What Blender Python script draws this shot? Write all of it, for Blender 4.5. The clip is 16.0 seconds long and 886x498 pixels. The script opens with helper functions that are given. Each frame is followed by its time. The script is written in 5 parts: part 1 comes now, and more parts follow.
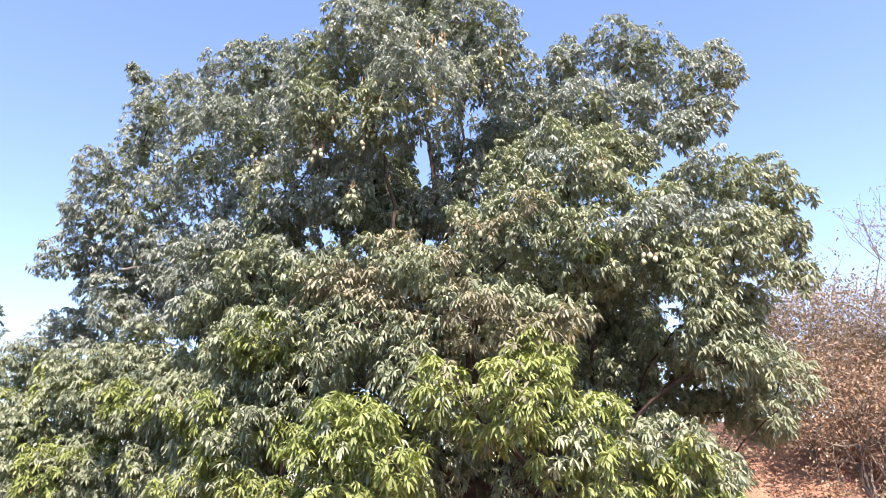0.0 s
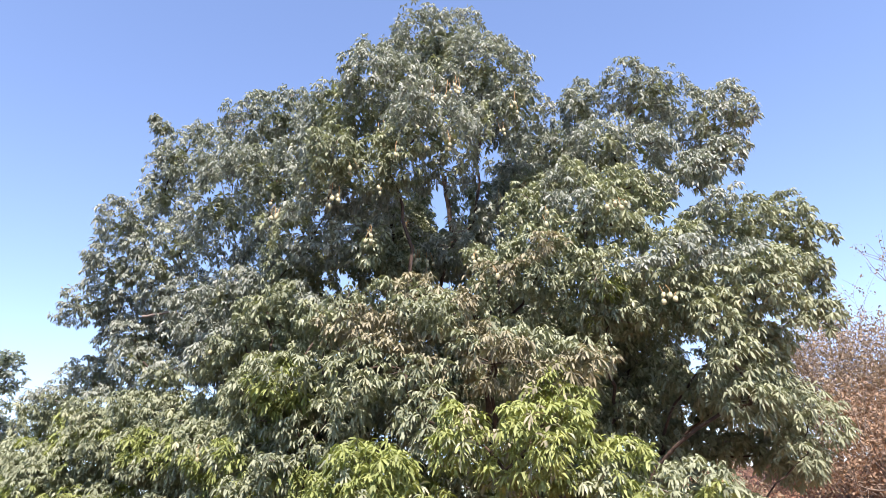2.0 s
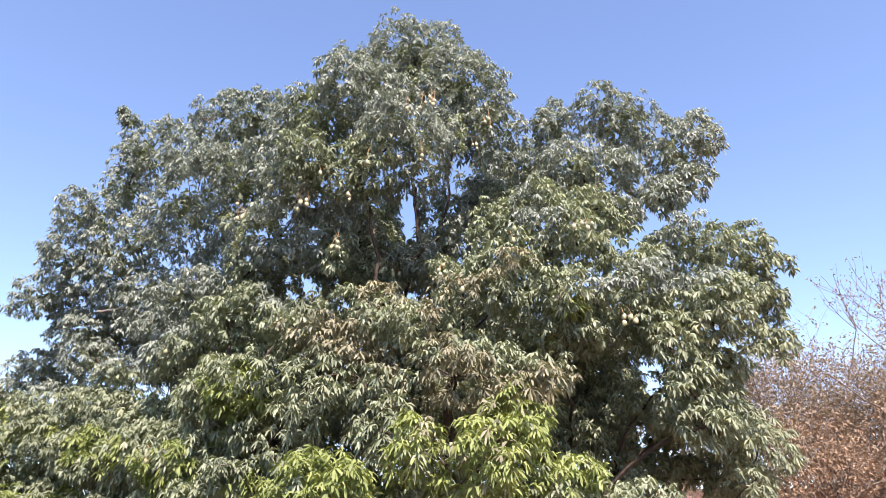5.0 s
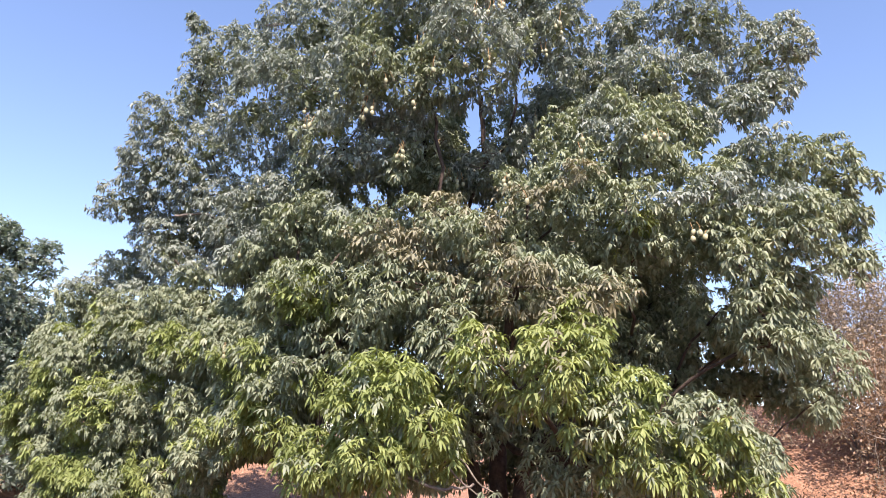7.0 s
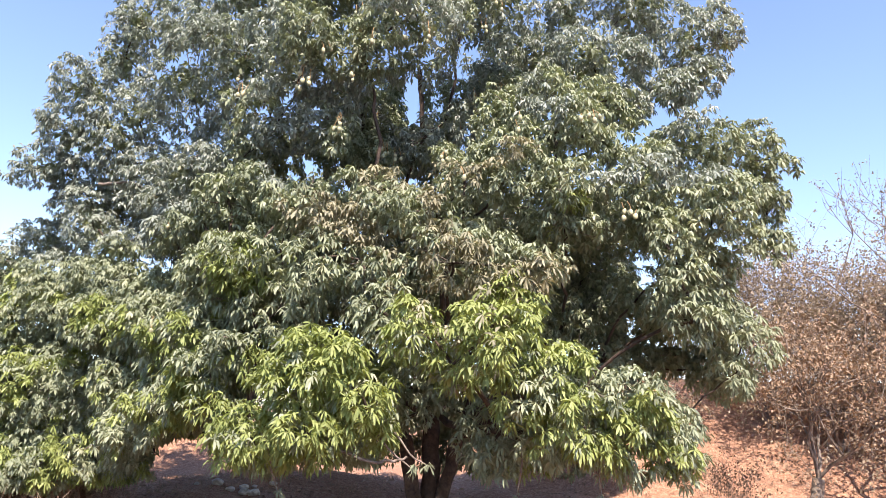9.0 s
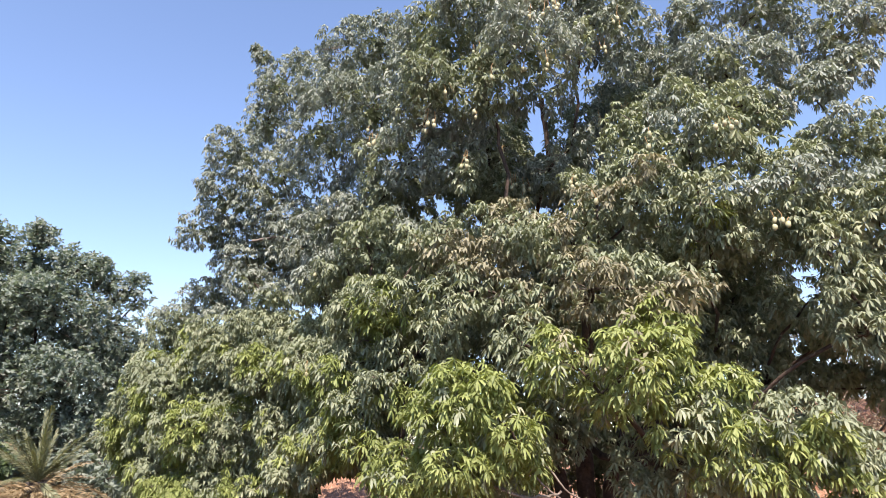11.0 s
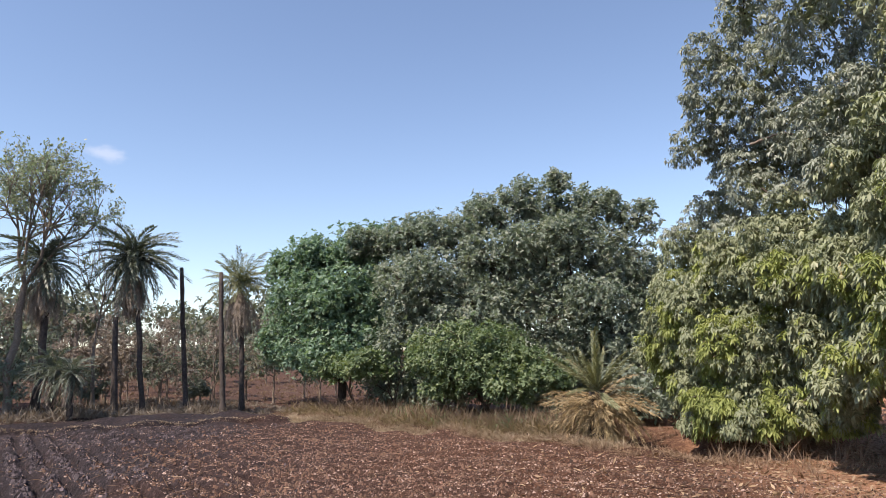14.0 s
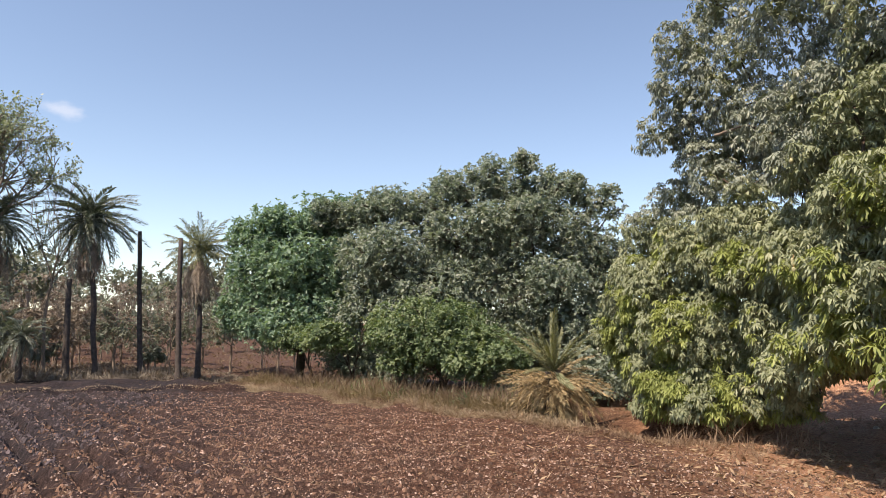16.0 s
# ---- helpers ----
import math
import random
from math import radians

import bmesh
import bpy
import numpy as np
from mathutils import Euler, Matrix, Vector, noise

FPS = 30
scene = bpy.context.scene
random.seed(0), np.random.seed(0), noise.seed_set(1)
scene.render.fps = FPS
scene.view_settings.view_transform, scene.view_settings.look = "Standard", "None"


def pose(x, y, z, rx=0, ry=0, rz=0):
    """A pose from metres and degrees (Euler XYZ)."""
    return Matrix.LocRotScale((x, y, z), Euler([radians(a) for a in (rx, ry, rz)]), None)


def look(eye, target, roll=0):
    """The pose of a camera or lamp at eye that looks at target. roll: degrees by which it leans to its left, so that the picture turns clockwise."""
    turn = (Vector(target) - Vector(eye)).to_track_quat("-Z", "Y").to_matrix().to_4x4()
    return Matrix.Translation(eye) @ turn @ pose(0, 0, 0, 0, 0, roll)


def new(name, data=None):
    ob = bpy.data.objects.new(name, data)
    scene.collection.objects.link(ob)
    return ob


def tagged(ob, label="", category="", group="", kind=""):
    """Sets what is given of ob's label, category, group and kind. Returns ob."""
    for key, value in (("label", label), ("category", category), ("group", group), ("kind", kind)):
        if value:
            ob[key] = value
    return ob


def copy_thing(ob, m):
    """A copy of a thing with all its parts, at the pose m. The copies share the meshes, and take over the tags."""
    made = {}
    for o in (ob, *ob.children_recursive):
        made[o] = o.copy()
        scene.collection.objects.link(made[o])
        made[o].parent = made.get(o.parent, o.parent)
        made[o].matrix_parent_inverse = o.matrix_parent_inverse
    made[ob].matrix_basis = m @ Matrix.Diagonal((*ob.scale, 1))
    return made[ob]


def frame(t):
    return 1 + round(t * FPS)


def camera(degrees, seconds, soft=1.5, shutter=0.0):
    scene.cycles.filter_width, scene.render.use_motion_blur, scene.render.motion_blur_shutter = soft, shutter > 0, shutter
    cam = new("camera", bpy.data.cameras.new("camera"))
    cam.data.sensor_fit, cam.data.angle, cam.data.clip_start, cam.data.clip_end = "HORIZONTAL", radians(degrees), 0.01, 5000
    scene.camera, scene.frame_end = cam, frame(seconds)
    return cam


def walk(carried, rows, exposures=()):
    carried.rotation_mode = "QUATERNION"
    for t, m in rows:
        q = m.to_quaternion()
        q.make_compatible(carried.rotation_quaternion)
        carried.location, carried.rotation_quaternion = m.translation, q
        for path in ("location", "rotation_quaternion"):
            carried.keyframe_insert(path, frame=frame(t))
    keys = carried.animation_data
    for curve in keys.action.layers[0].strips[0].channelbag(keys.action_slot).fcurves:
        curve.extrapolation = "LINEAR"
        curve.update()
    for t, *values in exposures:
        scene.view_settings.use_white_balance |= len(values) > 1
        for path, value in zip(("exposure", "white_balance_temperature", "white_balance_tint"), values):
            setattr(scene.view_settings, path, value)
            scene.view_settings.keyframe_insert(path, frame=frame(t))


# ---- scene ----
cam = camera(66.0, 16.0, soft=0.8)
EYE = 1.8


def head(yaw, pitch, roll):
    """The hand-held camera, turning on one spot."""
    return pose(0, 0, EYE, 90 + pitch, 0, yaw) @ pose(0, 0, 0, 0, 0, roll)


walk(cam, [
    (0, head(-0, 18.87, -1.77)),
    (0.5, head(0.87, 19.45, -1.44)),
    (1, head(0.48, 20.76, -0.36)),
    (1.5, head(1.45, 21.58, -1)),
    (2, head(1.42, 22.51, -2.14)),
    (2.5, head(0.51, 21.09, -1.26)),
    (3, head(-2.61, 20.29, -1)),
    (3.5, head(-5.06, 20.54, -0.5)),
    (4, head(-6.18, 20.71, -0.05)),
    (4.5, head(-4.25, 21.66, 0.4)),
    (4.7, head(-3.11, 23.42, -0.04)),
    (6.8, head(4, 17.43, 2.64)),
    (7, head(3.88, 15.79, 2.77)),
    (7.5, head(2.37, 12.58, 2.57)),
    (8, head(1.62, 9.1, 2.45)),
    (8.5, head(-0.65, 10.62, 2.83)),
    (8.7, head(-1.94, 12.2, 2.32)),
    (10.8, head(7.96, 16.83, 0.83)),
    (11, head(10.04, 16.35, 0.59)),
    (11.5, head(16.74, 14.99, 0.49)),
    (12, head(23.09, 13.93, 0.12)),
    (12.5, head(29.1, 12.52, 0.15)),
    (13, head(36.38, 11.84, -0.17)),
    (13.5, head(44.3, 10.61, -0.83)),
    (14, head(51.54, 9.47, -0.83)),
    (14.5, head(58.34, 7.47, -1.04)),
    (15, head(64.46, 6.77, -1.77)),
    (15.5, head(60.01, 7.26, 0.16)),
    (16, head(48.51, 7.49, 1.27)),
], exposures=[(0, 1.53, 6650, 23), (1.0, 1.36, 6650, 23), (4.7, 1.34, 6650, 23), (7.0, 1.2, 6650, 23), (7.6, 1.24, 6700, 22), (8.5, 1.46, 6750, 21), (11.0, 1.14, 6750, 20), (11.5, 0.92, 6750, 19), (13, 0.77, 6800, 18), (14, 0.7, 7100, 17), (16, 0.77, 7750, 16)])

# ---- light ----
SUN_AZ, SUN_EL = 174.0, 54.0          # degrees clockwise from +y, and above the horizon
world = bpy.data.worlds.new("world")
scene.world = world
world.use_nodes = True
wn, wl = world.node_tree.nodes, world.node_tree.links
wn.clear()
w_out = wn.new("ShaderNodeOutputWorld")
w_bg = wn.new("ShaderNodeBackground")
sky = wn.new("ShaderNodeTexSky")
sky.sky_type, sky.sun_disc = "NISHITA", False
sky.sun_elevation, sky.sun_rotation = radians(SUN_EL), radians(SUN_AZ)
sky.altitude, sky.air_density, sky.dust_density, sky.ozone_density = 300, 1.0, 0.2, 2.7
w_bg.inputs["Strength"].default_value = 0.133
# one small wisp of cloud low over the palms
w_geo = wn.new("ShaderNodeTexCoord")
w_map = wn.new("ShaderNodeMapping")
c_az, c_el = radians(-78.6), radians(15.9)
w_map.vector_type = "TEXTURE"
w_map.inputs["Location"].default_value = (math.sin(c_az) * math.cos(c_el), math.cos(c_az) * math.cos(c_el), math.sin(c_el))
w_map.inputs["Rotation"].default_value = (0, 0, -c_az)
w_map.inputs["Scale"].default_value = (0.034, 0.03, 0.017)
wl.new(w_geo.outputs["Generated"], w_map.inputs["Vector"])
w_noise = wn.new("ShaderNodeTexNoise")
w_noise.inputs["Scale"].default_value, w_noise.inputs["Detail"].default_value = 1.1, 5
wl.new(w_map.outputs["Vector"], w_noise.inputs["Vector"])
w_len = wn.new("ShaderNodeVectorMath")
w_len.operation = "LENGTH"
wl.new(w_map.outputs["Vector"], w_len.inputs[0])
w_sum = wn.new("ShaderNodeMath")
w_sum.operation = "MULTIPLY_ADD"
w_sum.inputs[1].default_value = 1.6
wl.new(w_noise.outputs["Fac"], w_sum.inputs[0])
wl.new(w_len.outputs["Value"], w_sum.inputs[2])
w_fade = wn.new("ShaderNodeMapRange")
w_fade.interpolation_type = "SMOOTHSTEP"
w_fade.inputs["From Min"].default_value, w_fade.inputs["From Max"].default_value = 1.7, 0.9
w_fade.inputs["To Max"].default_value = 0.24
wl.new(w_sum.outputs[0], w_fade.inputs["Value"])
w_mix = wn.new("ShaderNodeMix")
w_mix.data_type = "RGBA"
w_mix.inputs["B"].default_value = (6.2, 6.2, 6.3, 1)
wl.new(w_fade.outputs["Result"], w_mix.inputs["Factor"])
wl.new(sky.outputs["Color"], w_mix.inputs["A"])
wl.new(w_mix.outputs["Result"], w_bg.inputs["Color"])
wl.new(w_bg.outputs["Background"], w_out.inputs["Surface"])

sun_data = bpy.data.lights.new("sun", "SUN")
sun_data.energy, sun_data.angle, sun_data.color = 5.0, radians(0.53), (1.0, 0.94, 0.83)
sun = new("sun", sun_data)
s_az, s_el = radians(SUN_AZ), radians(SUN_EL)
sun.matrix_world = look((0, 0, 0), (-math.sin(s_az) * math.cos(s_el), -math.cos(s_az) * math.cos(s_el), -math.sin(s_el)))
sun.location = (20, -10, 30)


# ---- materials ----
def material(name):
    m = bpy.data.materials.new(name)
    m.use_nodes = True
    return m, m.node_tree.nodes, m.node_tree.links, m.node_tree.nodes["Principled BSDF"]


def ramp(nodes, stops):
    r = nodes.new("ShaderNodeValToRGB")
    while len(r.color_ramp.elements) < len(stops):
        r.color_ramp.elements.new(0.5)
    for e, (p, c) in zip(r.color_ramp.elements, stops):
        e.position, e.color = p, (*c, 1)
    return r


def noise_node(nodes, links, scale, detail=4.0, rough=0.55, coord="Object"):
    tc = nodes.new("ShaderNodeTexCoord")
    n = nodes.new("ShaderNodeTexNoise")
    n.inputs["Scale"].default_value, n.inputs["Detail"].default_value, n.inputs["Roughness"].default_value = scale, detail, rough
    links.new(tc.outputs[coord], n.inputs["Vector"])
    return n


def leaf_material(name, stops, rough=0.42, through_light=0.35, through_tint=(1.1, 1.2, 0.45), specular=0.5):
    """Leaf blades: each island its own tint, with patches over the crown; part of the light passes through."""
    m, nodes, links, bsdf = material(name)
    geo = nodes.new("ShaderNodeNewGeometry")
    patch = noise_node(nodes, links, 0.9, 2)
    add = nodes.new("ShaderNodeMath")
    add.operation = "MULTIPLY_ADD"
    add.inputs[1].default_value = 0.65
    links.new(geo.outputs["Random Per Island"], add.inputs[0])
    half = nodes.new("ShaderNodeMath")
    half.operation = "MULTIPLY_ADD"
    half.inputs[1].default_value, half.inputs[2].default_value = 0.9, -0.28
    links.new(patch.outputs["Fac"], half.inputs[0])
    links.new(half.outputs[0], add.inputs[2])
    col = ramp(nodes, stops)
    links.new(add.outputs[0], col.inputs["Fac"])
    links.new(col.outputs["Color"], bsdf.inputs["Base Color"])
    bsdf.inputs["Roughness"].default_value = rough
    bsdf.inputs["Specular IOR Level"].default_value = specular
    tr = nodes.new("ShaderNodeBsdfTranslucent")
    tint = nodes.new("ShaderNodeMix")
    tint.data_type, tint.blend_type = "RGBA", "MULTIPLY"
    tint.inputs["Factor"].default_value = 1.0
    tint.inputs["B"].default_value = (*through_tint, 1)
    links.new(col.outputs["Color"], tint.inputs["A"])
    links.new(tint.outputs["Result"], tr.inputs["Color"])
    mix = nodes.new("ShaderNodeMixShader")
    mix.inputs["Fac"].default_value = through_light
    links.new(bsdf.outputs["BSDF"], mix.inputs[1])
    links.new(tr.outputs["BSDF"], mix.inputs[2])
    links.new(mix.outputs["Shader"], nodes["Material Output"].inputs["Surface"])
    return m


def bark_material(name, dark, light, scale=14.0, rings=0.0):
    m, nodes, links, bsdf = material(name)
    n = noise_node(nodes, links, scale, 6, 0.65)
    col = ramp(nodes, [(0.3, dark), (0.7, light)])
    links.new(n.outputs["Fac"], col.inputs["Fac"])
    links.new(col.outputs["Color"], bsdf.inputs["Base Color"])
    bsdf.inputs["Roughness"].default_value = 0.9
    bump = nodes.new("ShaderNodeBump")
    bump.inputs["Strength"].default_value, bump.inputs["Distance"].default_value = 0.8, 0.03
    if rings:
        tc = nodes.new("ShaderNodeTexCoord")
        wv = nodes.new("ShaderNodeTexWave")
        wv.bands_direction = "Z"
        wv.inputs["Scale"].default_value, wv.inputs["Distortion"].default_value = rings, 6.0
        bump.inputs["Strength"].default_value = 0.16
        links.new(tc.outputs["Object"], wv.inputs["Vector"])
        links.new(wv.outputs["Fac"], bump.inputs["Height"])
    else:
        links.new(n.outputs["Fac"], bump.inputs["Height"])
    links.new(bump.outputs["Normal"], bsdf.inputs["Normal"])
    return m


def plain_material(name, a, b, rough=0.85, scale=6.0):
    """Small loose pieces: each island its own tint between a and b."""
    m, nodes, links, bsdf = material(name)
    geo = nodes.new("ShaderNodeNewGeometry")
    col = ramp(nodes, [(0.0, a), (1.0, b)])
    links.new(geo.outputs["Random Per Island"], col.inputs["Fac"])
    links.new(col.outputs["Color"], bsdf.inputs["Base Color"])
    bsdf.inputs["Roughness"].default_value = rough
    return m


M_MANGO = leaf_material("mango_leaf", [(0.0, (0.15, 0.17, 0.112)), (0.4, (0.225, 0.25, 0.166)), (0.75, (0.282, 0.31, 0.206)), (1.0, (0.345, 0.352, 0.238))], 0.45, 0.26, (1.05, 1.1, 0.6), 0.18)
M_TAN = leaf_material("ageing_mango_leaf", [(0.0, (0.165, 0.157, 0.106)), (0.4, (0.243, 0.232, 0.155)), (0.75, (0.308, 0.288, 0.195)), (1.0, (0.385, 0.34, 0.235))], 0.5, 0.26, (1.05, 1.0, 0.6), 0.18)
# dusty leaves; bluish shade and pale haze are put into this colour too
M_DUSTYHAZE = leaf_material("dusty_hazed_mango_leaf", [(0.0, (0.152, 0.172, 0.142)), (0.4, (0.23, 0.257, 0.215)), (0.75, (0.295, 0.322, 0.276)), (1.0, (0.36, 0.372, 0.325))], 0.48, 0.26, (1.0, 1.05, 0.75), 0.18)
M_YOUNG = leaf_material("young_mango_leaf", [(0.0, (0.15, 0.18, 0.06)), (0.5, (0.235, 0.275, 0.094)), (1.0, (0.33, 0.362, 0.14))], 0.5, 0.31, (1.05, 1.1, 0.45), 0.28)
M_TEAK = leaf_material("broad_leaf", [(0.0, (0.121, 0.157, 0.130)), (0.5, (0.205, 0.245, 0.204)), (1.0, (0.306, 0.323, 0.271))], 0.5, 0.36, (1.0, 1.12, 0.7), 0.4)
M_FRESH = leaf_material("fresh_broad_leaf", [(0.0, (0.090, 0.156, 0.120)), (0.5, (0.160, 0.248, 0.186)), (1.0, (0.261, 0.345, 0.259))], 0.48, 0.38, (1.05, 1.15, 0.55), 0.4)
M_BUSH = leaf_material("bush_leaf", [(0.0, (0.078, 0.119, 0.069)), (0.5, (0.138, 0.192, 0.109)), (1.0, (0.225, 0.268, 0.156))], 0.5, 0.36, (1.05, 1.15, 0.5), 0.35)
M_PALE = leaf_material("pale_leaf", [(0.0, (0.145, 0.18, 0.14)), (0.5, (0.235, 0.275, 0.215)), (1.0, (0.35, 0.375, 0.30))], 0.5, 0.4, (1.0, 1.1, 0.6))
M_FROND = leaf_material("palm_frond", [(0.0, (0.062, 0.08, 0.07)), (0.5, (0.112, 0.135, 0.112)), (1.0, (0.185, 0.20, 0.16))], 0.4, 0.2)
M_DATE = leaf_material("date_frond", [(0.0, (0.09, 0.105, 0.06)), (0.5, (0.17, 0.182, 0.10)), (1.0, (0.28, 0.265, 0.155))], 0.45, 0.25)
M_DRYFROND = leaf_material("dry_frond", [(0.0, (0.17, 0.135, 0.115)), (0.5, (0.30, 0.245, 0.208)), (1.0, (0.46, 0.395, 0.34))], 0.7, 0.25, (1.0, 0.9, 0.7))
M_STRAW = leaf_material("straw_frond", [(0.0, (0.183, 0.138, 0.078)), (0.5, (0.329, 0.246, 0.14)), (1.0, (0.525, 0.42, 0.252))], 0.7, 0.25, (1.0, 0.9, 0.7))
M_DRYLEAF = leaf_material("dry_leaf", [(0.0, (0.08, 0.05, 0.033)), (0.5, (0.155, 0.105, 0.068)), (1.0, (0.27, 0.195, 0.125))], 0.7, 0.25, (1.0, 0.85, 0.6))
M_THICKET = leaf_material("thicket_leaf", [(0.0, (0.165, 0.13, 0.088)), (0.5, (0.30, 0.238, 0.162)), (1.0, (0.455, 0.37, 0.265))], 0.7, 0.35, (1.0, 0.92, 0.72))
M_SCRUB = leaf_material("scrub_leaf", [(0.0, (0.114, 0.093, 0.077)), (0.5, (0.189, 0.160, 0.132)), (1.0, (0.282, 0.248, 0.208))], 0.7, 0.35, (1.0, 0.9, 0.75))
M_SCRUBGREEN = leaf_material("scrub_green_leaf", [(0.0, (0.084, 0.102, 0.084)), (0.5, (0.144, 0.164, 0.133)), (1.0, (0.223, 0.235, 0.189))], 0.6, 0.35, (1.05, 1.1, 0.7))
M_GRASS = leaf_material("dry_grass", [(0.0, (0.125, 0.08, 0.054)), (0.5, (0.23, 0.153, 0.104)), (1.0, (0.37, 0.27, 0.188))], 0.7, 0.3, (1.0, 0.9, 0.7))
M_WEED = leaf_material("weed_leaf", [(0.0, (0.10, 0.074, 0.045)), (0.5, (0.18, 0.132, 0.083)), (1.0, (0.285, 0.21, 0.14))], 0.6, 0.3)
M_BROWNWEED = leaf_material("brown_weed", [(0.0, (0.086, 0.058, 0.04)), (0.5, (0.163, 0.112, 0.076)), (1.0, (0.267, 0.194, 0.134))], 0.7, 0.3, (1.0, 0.9, 0.7))
M_HAY = leaf_material("pale_hay", [(0.0, (0.19, 0.145, 0.10)), (0.5, (0.32, 0.25, 0.175)), (1.0, (0.50, 0.41, 0.30))], 0.7, 0.3, (1.0, 0.9, 0.7))
M_BARK = bark_material("mango_bark", (0.022, 0.014, 0.01), (0.09, 0.058, 0.042))
M_TWIG = bark_material("grey_twig", (0.10, 0.075, 0.06), (0.27, 0.22, 0.18), 20)
M_BROWNTWIG = bark_material("brown_twig", (0.10, 0.075, 0.06), (0.26, 0.20, 0.16), 20)
M_PALMBARK = bark_material("palm_bark", (0.03, 0.023, 0.022), (0.085, 0.068, 0.061), 10, 6.0)
M_PALETRUNK = bark_material("pale_bark", (0.10, 0.078, 0.062), (0.25, 0.20, 0.155), 12)
M_FRUIT = plain_material("mango_skin", (0.24, 0.25, 0.13), (0.36, 0.34, 0.2), 0.6)
M_STALK = plain_material("fruit_stalk", (0.20, 0.11, 0.045), (0.36, 0.22, 0.09), 0.7)
M_STONE = bark_material("pale_stone", (0.34, 0.29, 0.25), (0.66, 0.60, 0.53), 9)
M_CLOD = plain_material("soil_clod", (0.032, 0.0165, 0.0112), (0.17, 0.095, 0.066), 0.95)
M_DARKCLOD = plain_material("dark_soil_clod", (0.015, 0.0118, 0.0142), (0.098, 0.075, 0.083), 0.95)
M_LITTER = leaf_material("fallen_leaf", [(0.0, (0.15, 0.092, 0.058)), (0.5, (0.27, 0.18, 0.115)), (1.0, (0.44, 0.33, 0.22))], 0.7, 0.25, (1.0, 0.85, 0.6))
M_CHIP = plain_material("pale_chip", (0.14, 0.092, 0.077), (0.40, 0.29, 0.247), 0.9)


def ground_material():
    """Red-brown tilled soil, redder on the bank, with dry straw, and paler and darker flecks that follow its bumps."""
    m, nodes, links, bsdf = material("soil")
    geo = nodes.new("ShaderNodeNewGeometry")

    def tex(scale, detail, rough=0.6):
        n = nodes.new("ShaderNodeTexNoise")
        n.inputs["Scale"].default_value, n.inputs["Detail"].default_value, n.inputs["Roughness"].default_value = scale, detail, rough
        links.new(geo.outputs["Position"], n.inputs["Vector"])
        return n
    fine, mid, speck = tex(9.0, 8, 0.72), tex(0.8, 5), tex(27.0, 3, 0.6)
    mixed = nodes.new("ShaderNodeMix")
    mixed.inputs["Factor"].default_value = 0.45
    links.new(fine.outputs["Fac"], mixed.inputs["A"])
    links.new(speck.outputs["Fac"], mixed.inputs["B"])
    dark = ramp(nodes, [(0.36, (0.0085, 0.0066, 0.008)), (0.49, (0.0175, 0.0134, 0.0163)), (0.575, (0.04, 0.0305, 0.035)), (0.655, (0.135, 0.103, 0.11))])
    red = ramp(nodes, [(0.36, (0.025, 0.0114, 0.0076)), (0.49, (0.061, 0.028, 0.0178)), (0.575, (0.11, 0.056, 0.036)), (0.655, (0.235, 0.143, 0.1))])
    links.new(mixed.outputs["Result"], dark.inputs["Fac"])
    links.new(mixed.outputs["Result"], red.inputs["Fac"])
    sep = nodes.new("ShaderNodeSeparateXYZ")
    links.new(geo.outputs["Position"], sep.inputs["Vector"])
    # redder soil towards the mango tree and beyond the field
    lean = nodes.new("ShaderNodeMath")
    lean.operation = "MULTIPLY_ADD"
    lean.inputs[1].default_value = 0.6
    links.new(sep.outputs["X"], lean.inputs[0])
    links.new(sep.outputs["Y"], lean.inputs[2])
    mr = nodes.new("ShaderNodeMapRange")
    mr.inputs["From Min"].default_value, mr.inputs["From Max"].default_value = -5.5, 3.2
    links.new(lean.outputs[0], mr.inputs["Value"])
    wob = nodes.new("ShaderNodeMath")
    wob.operation = "MULTIPLY_ADD"
    wob.inputs[1].default_value = 1.2
    links.new(mid.outputs["Fac"], wob.inputs[0])
    off = nodes.new("ShaderNodeMath")
    off.operation = "SUBTRACT"
    off.inputs[1].default_value = 0.6
    links.new(mr.outputs["Result"], off.inputs[0])
    links.new(off.outputs[0], wob.inputs[2])
    clampn = nodes.new("ShaderNodeClamp")
    links.new(wob.outputs[0], clampn.inputs["Value"])
    mix = nodes.new("ShaderNodeMix")
    mix.data_type = "RGBA"
    # red fallow land past the field's edge
    past = nodes.new("ShaderNodeMapRange")
    past.inputs["From Min"].default_value, past.inputs["From Max"].default_value, past.inputs["To Max"].default_value = -24.95, -27.0, 0.45
    links.new(sep.outputs["X"], past.inputs["Value"])
    most = nodes.new("ShaderNodeMath")
    most.operation = "MAXIMUM"
    links.new(clampn.outputs[0], most.inputs[0])
    links.new(past.outputs["Result"], most.inputs[1])
    links.new(most.outputs[0], mix.inputs["Factor"])
    links.new(dark.outputs["Color"], mix.inputs["A"])
    links.new(red.outputs["Color"], mix.inputs["B"])
    # pale sandy ground round the mango tree and on the bank
    pale = ramp(nodes, [(0.36, (0.155, 0.075, 0.047)), (0.5, (0.315, 0.168, 0.106)), (0.6, (0.43, 0.26, 0.172)), (0.7, (0.54, 0.375, 0.275))])
    links.new(mixed.outputs["Result"], pale.inputs["Fac"])
    far = nodes.new("ShaderNodeMapRange")
    far.inputs["From Min"].default_value, far.inputs["From Max"].default_value = 3.6, 7.6
    wob2 = nodes.new("ShaderNodeMath")
    wob2.operation = "MULTIPLY_ADD"
    wob2.inputs[1].default_value = 3.0
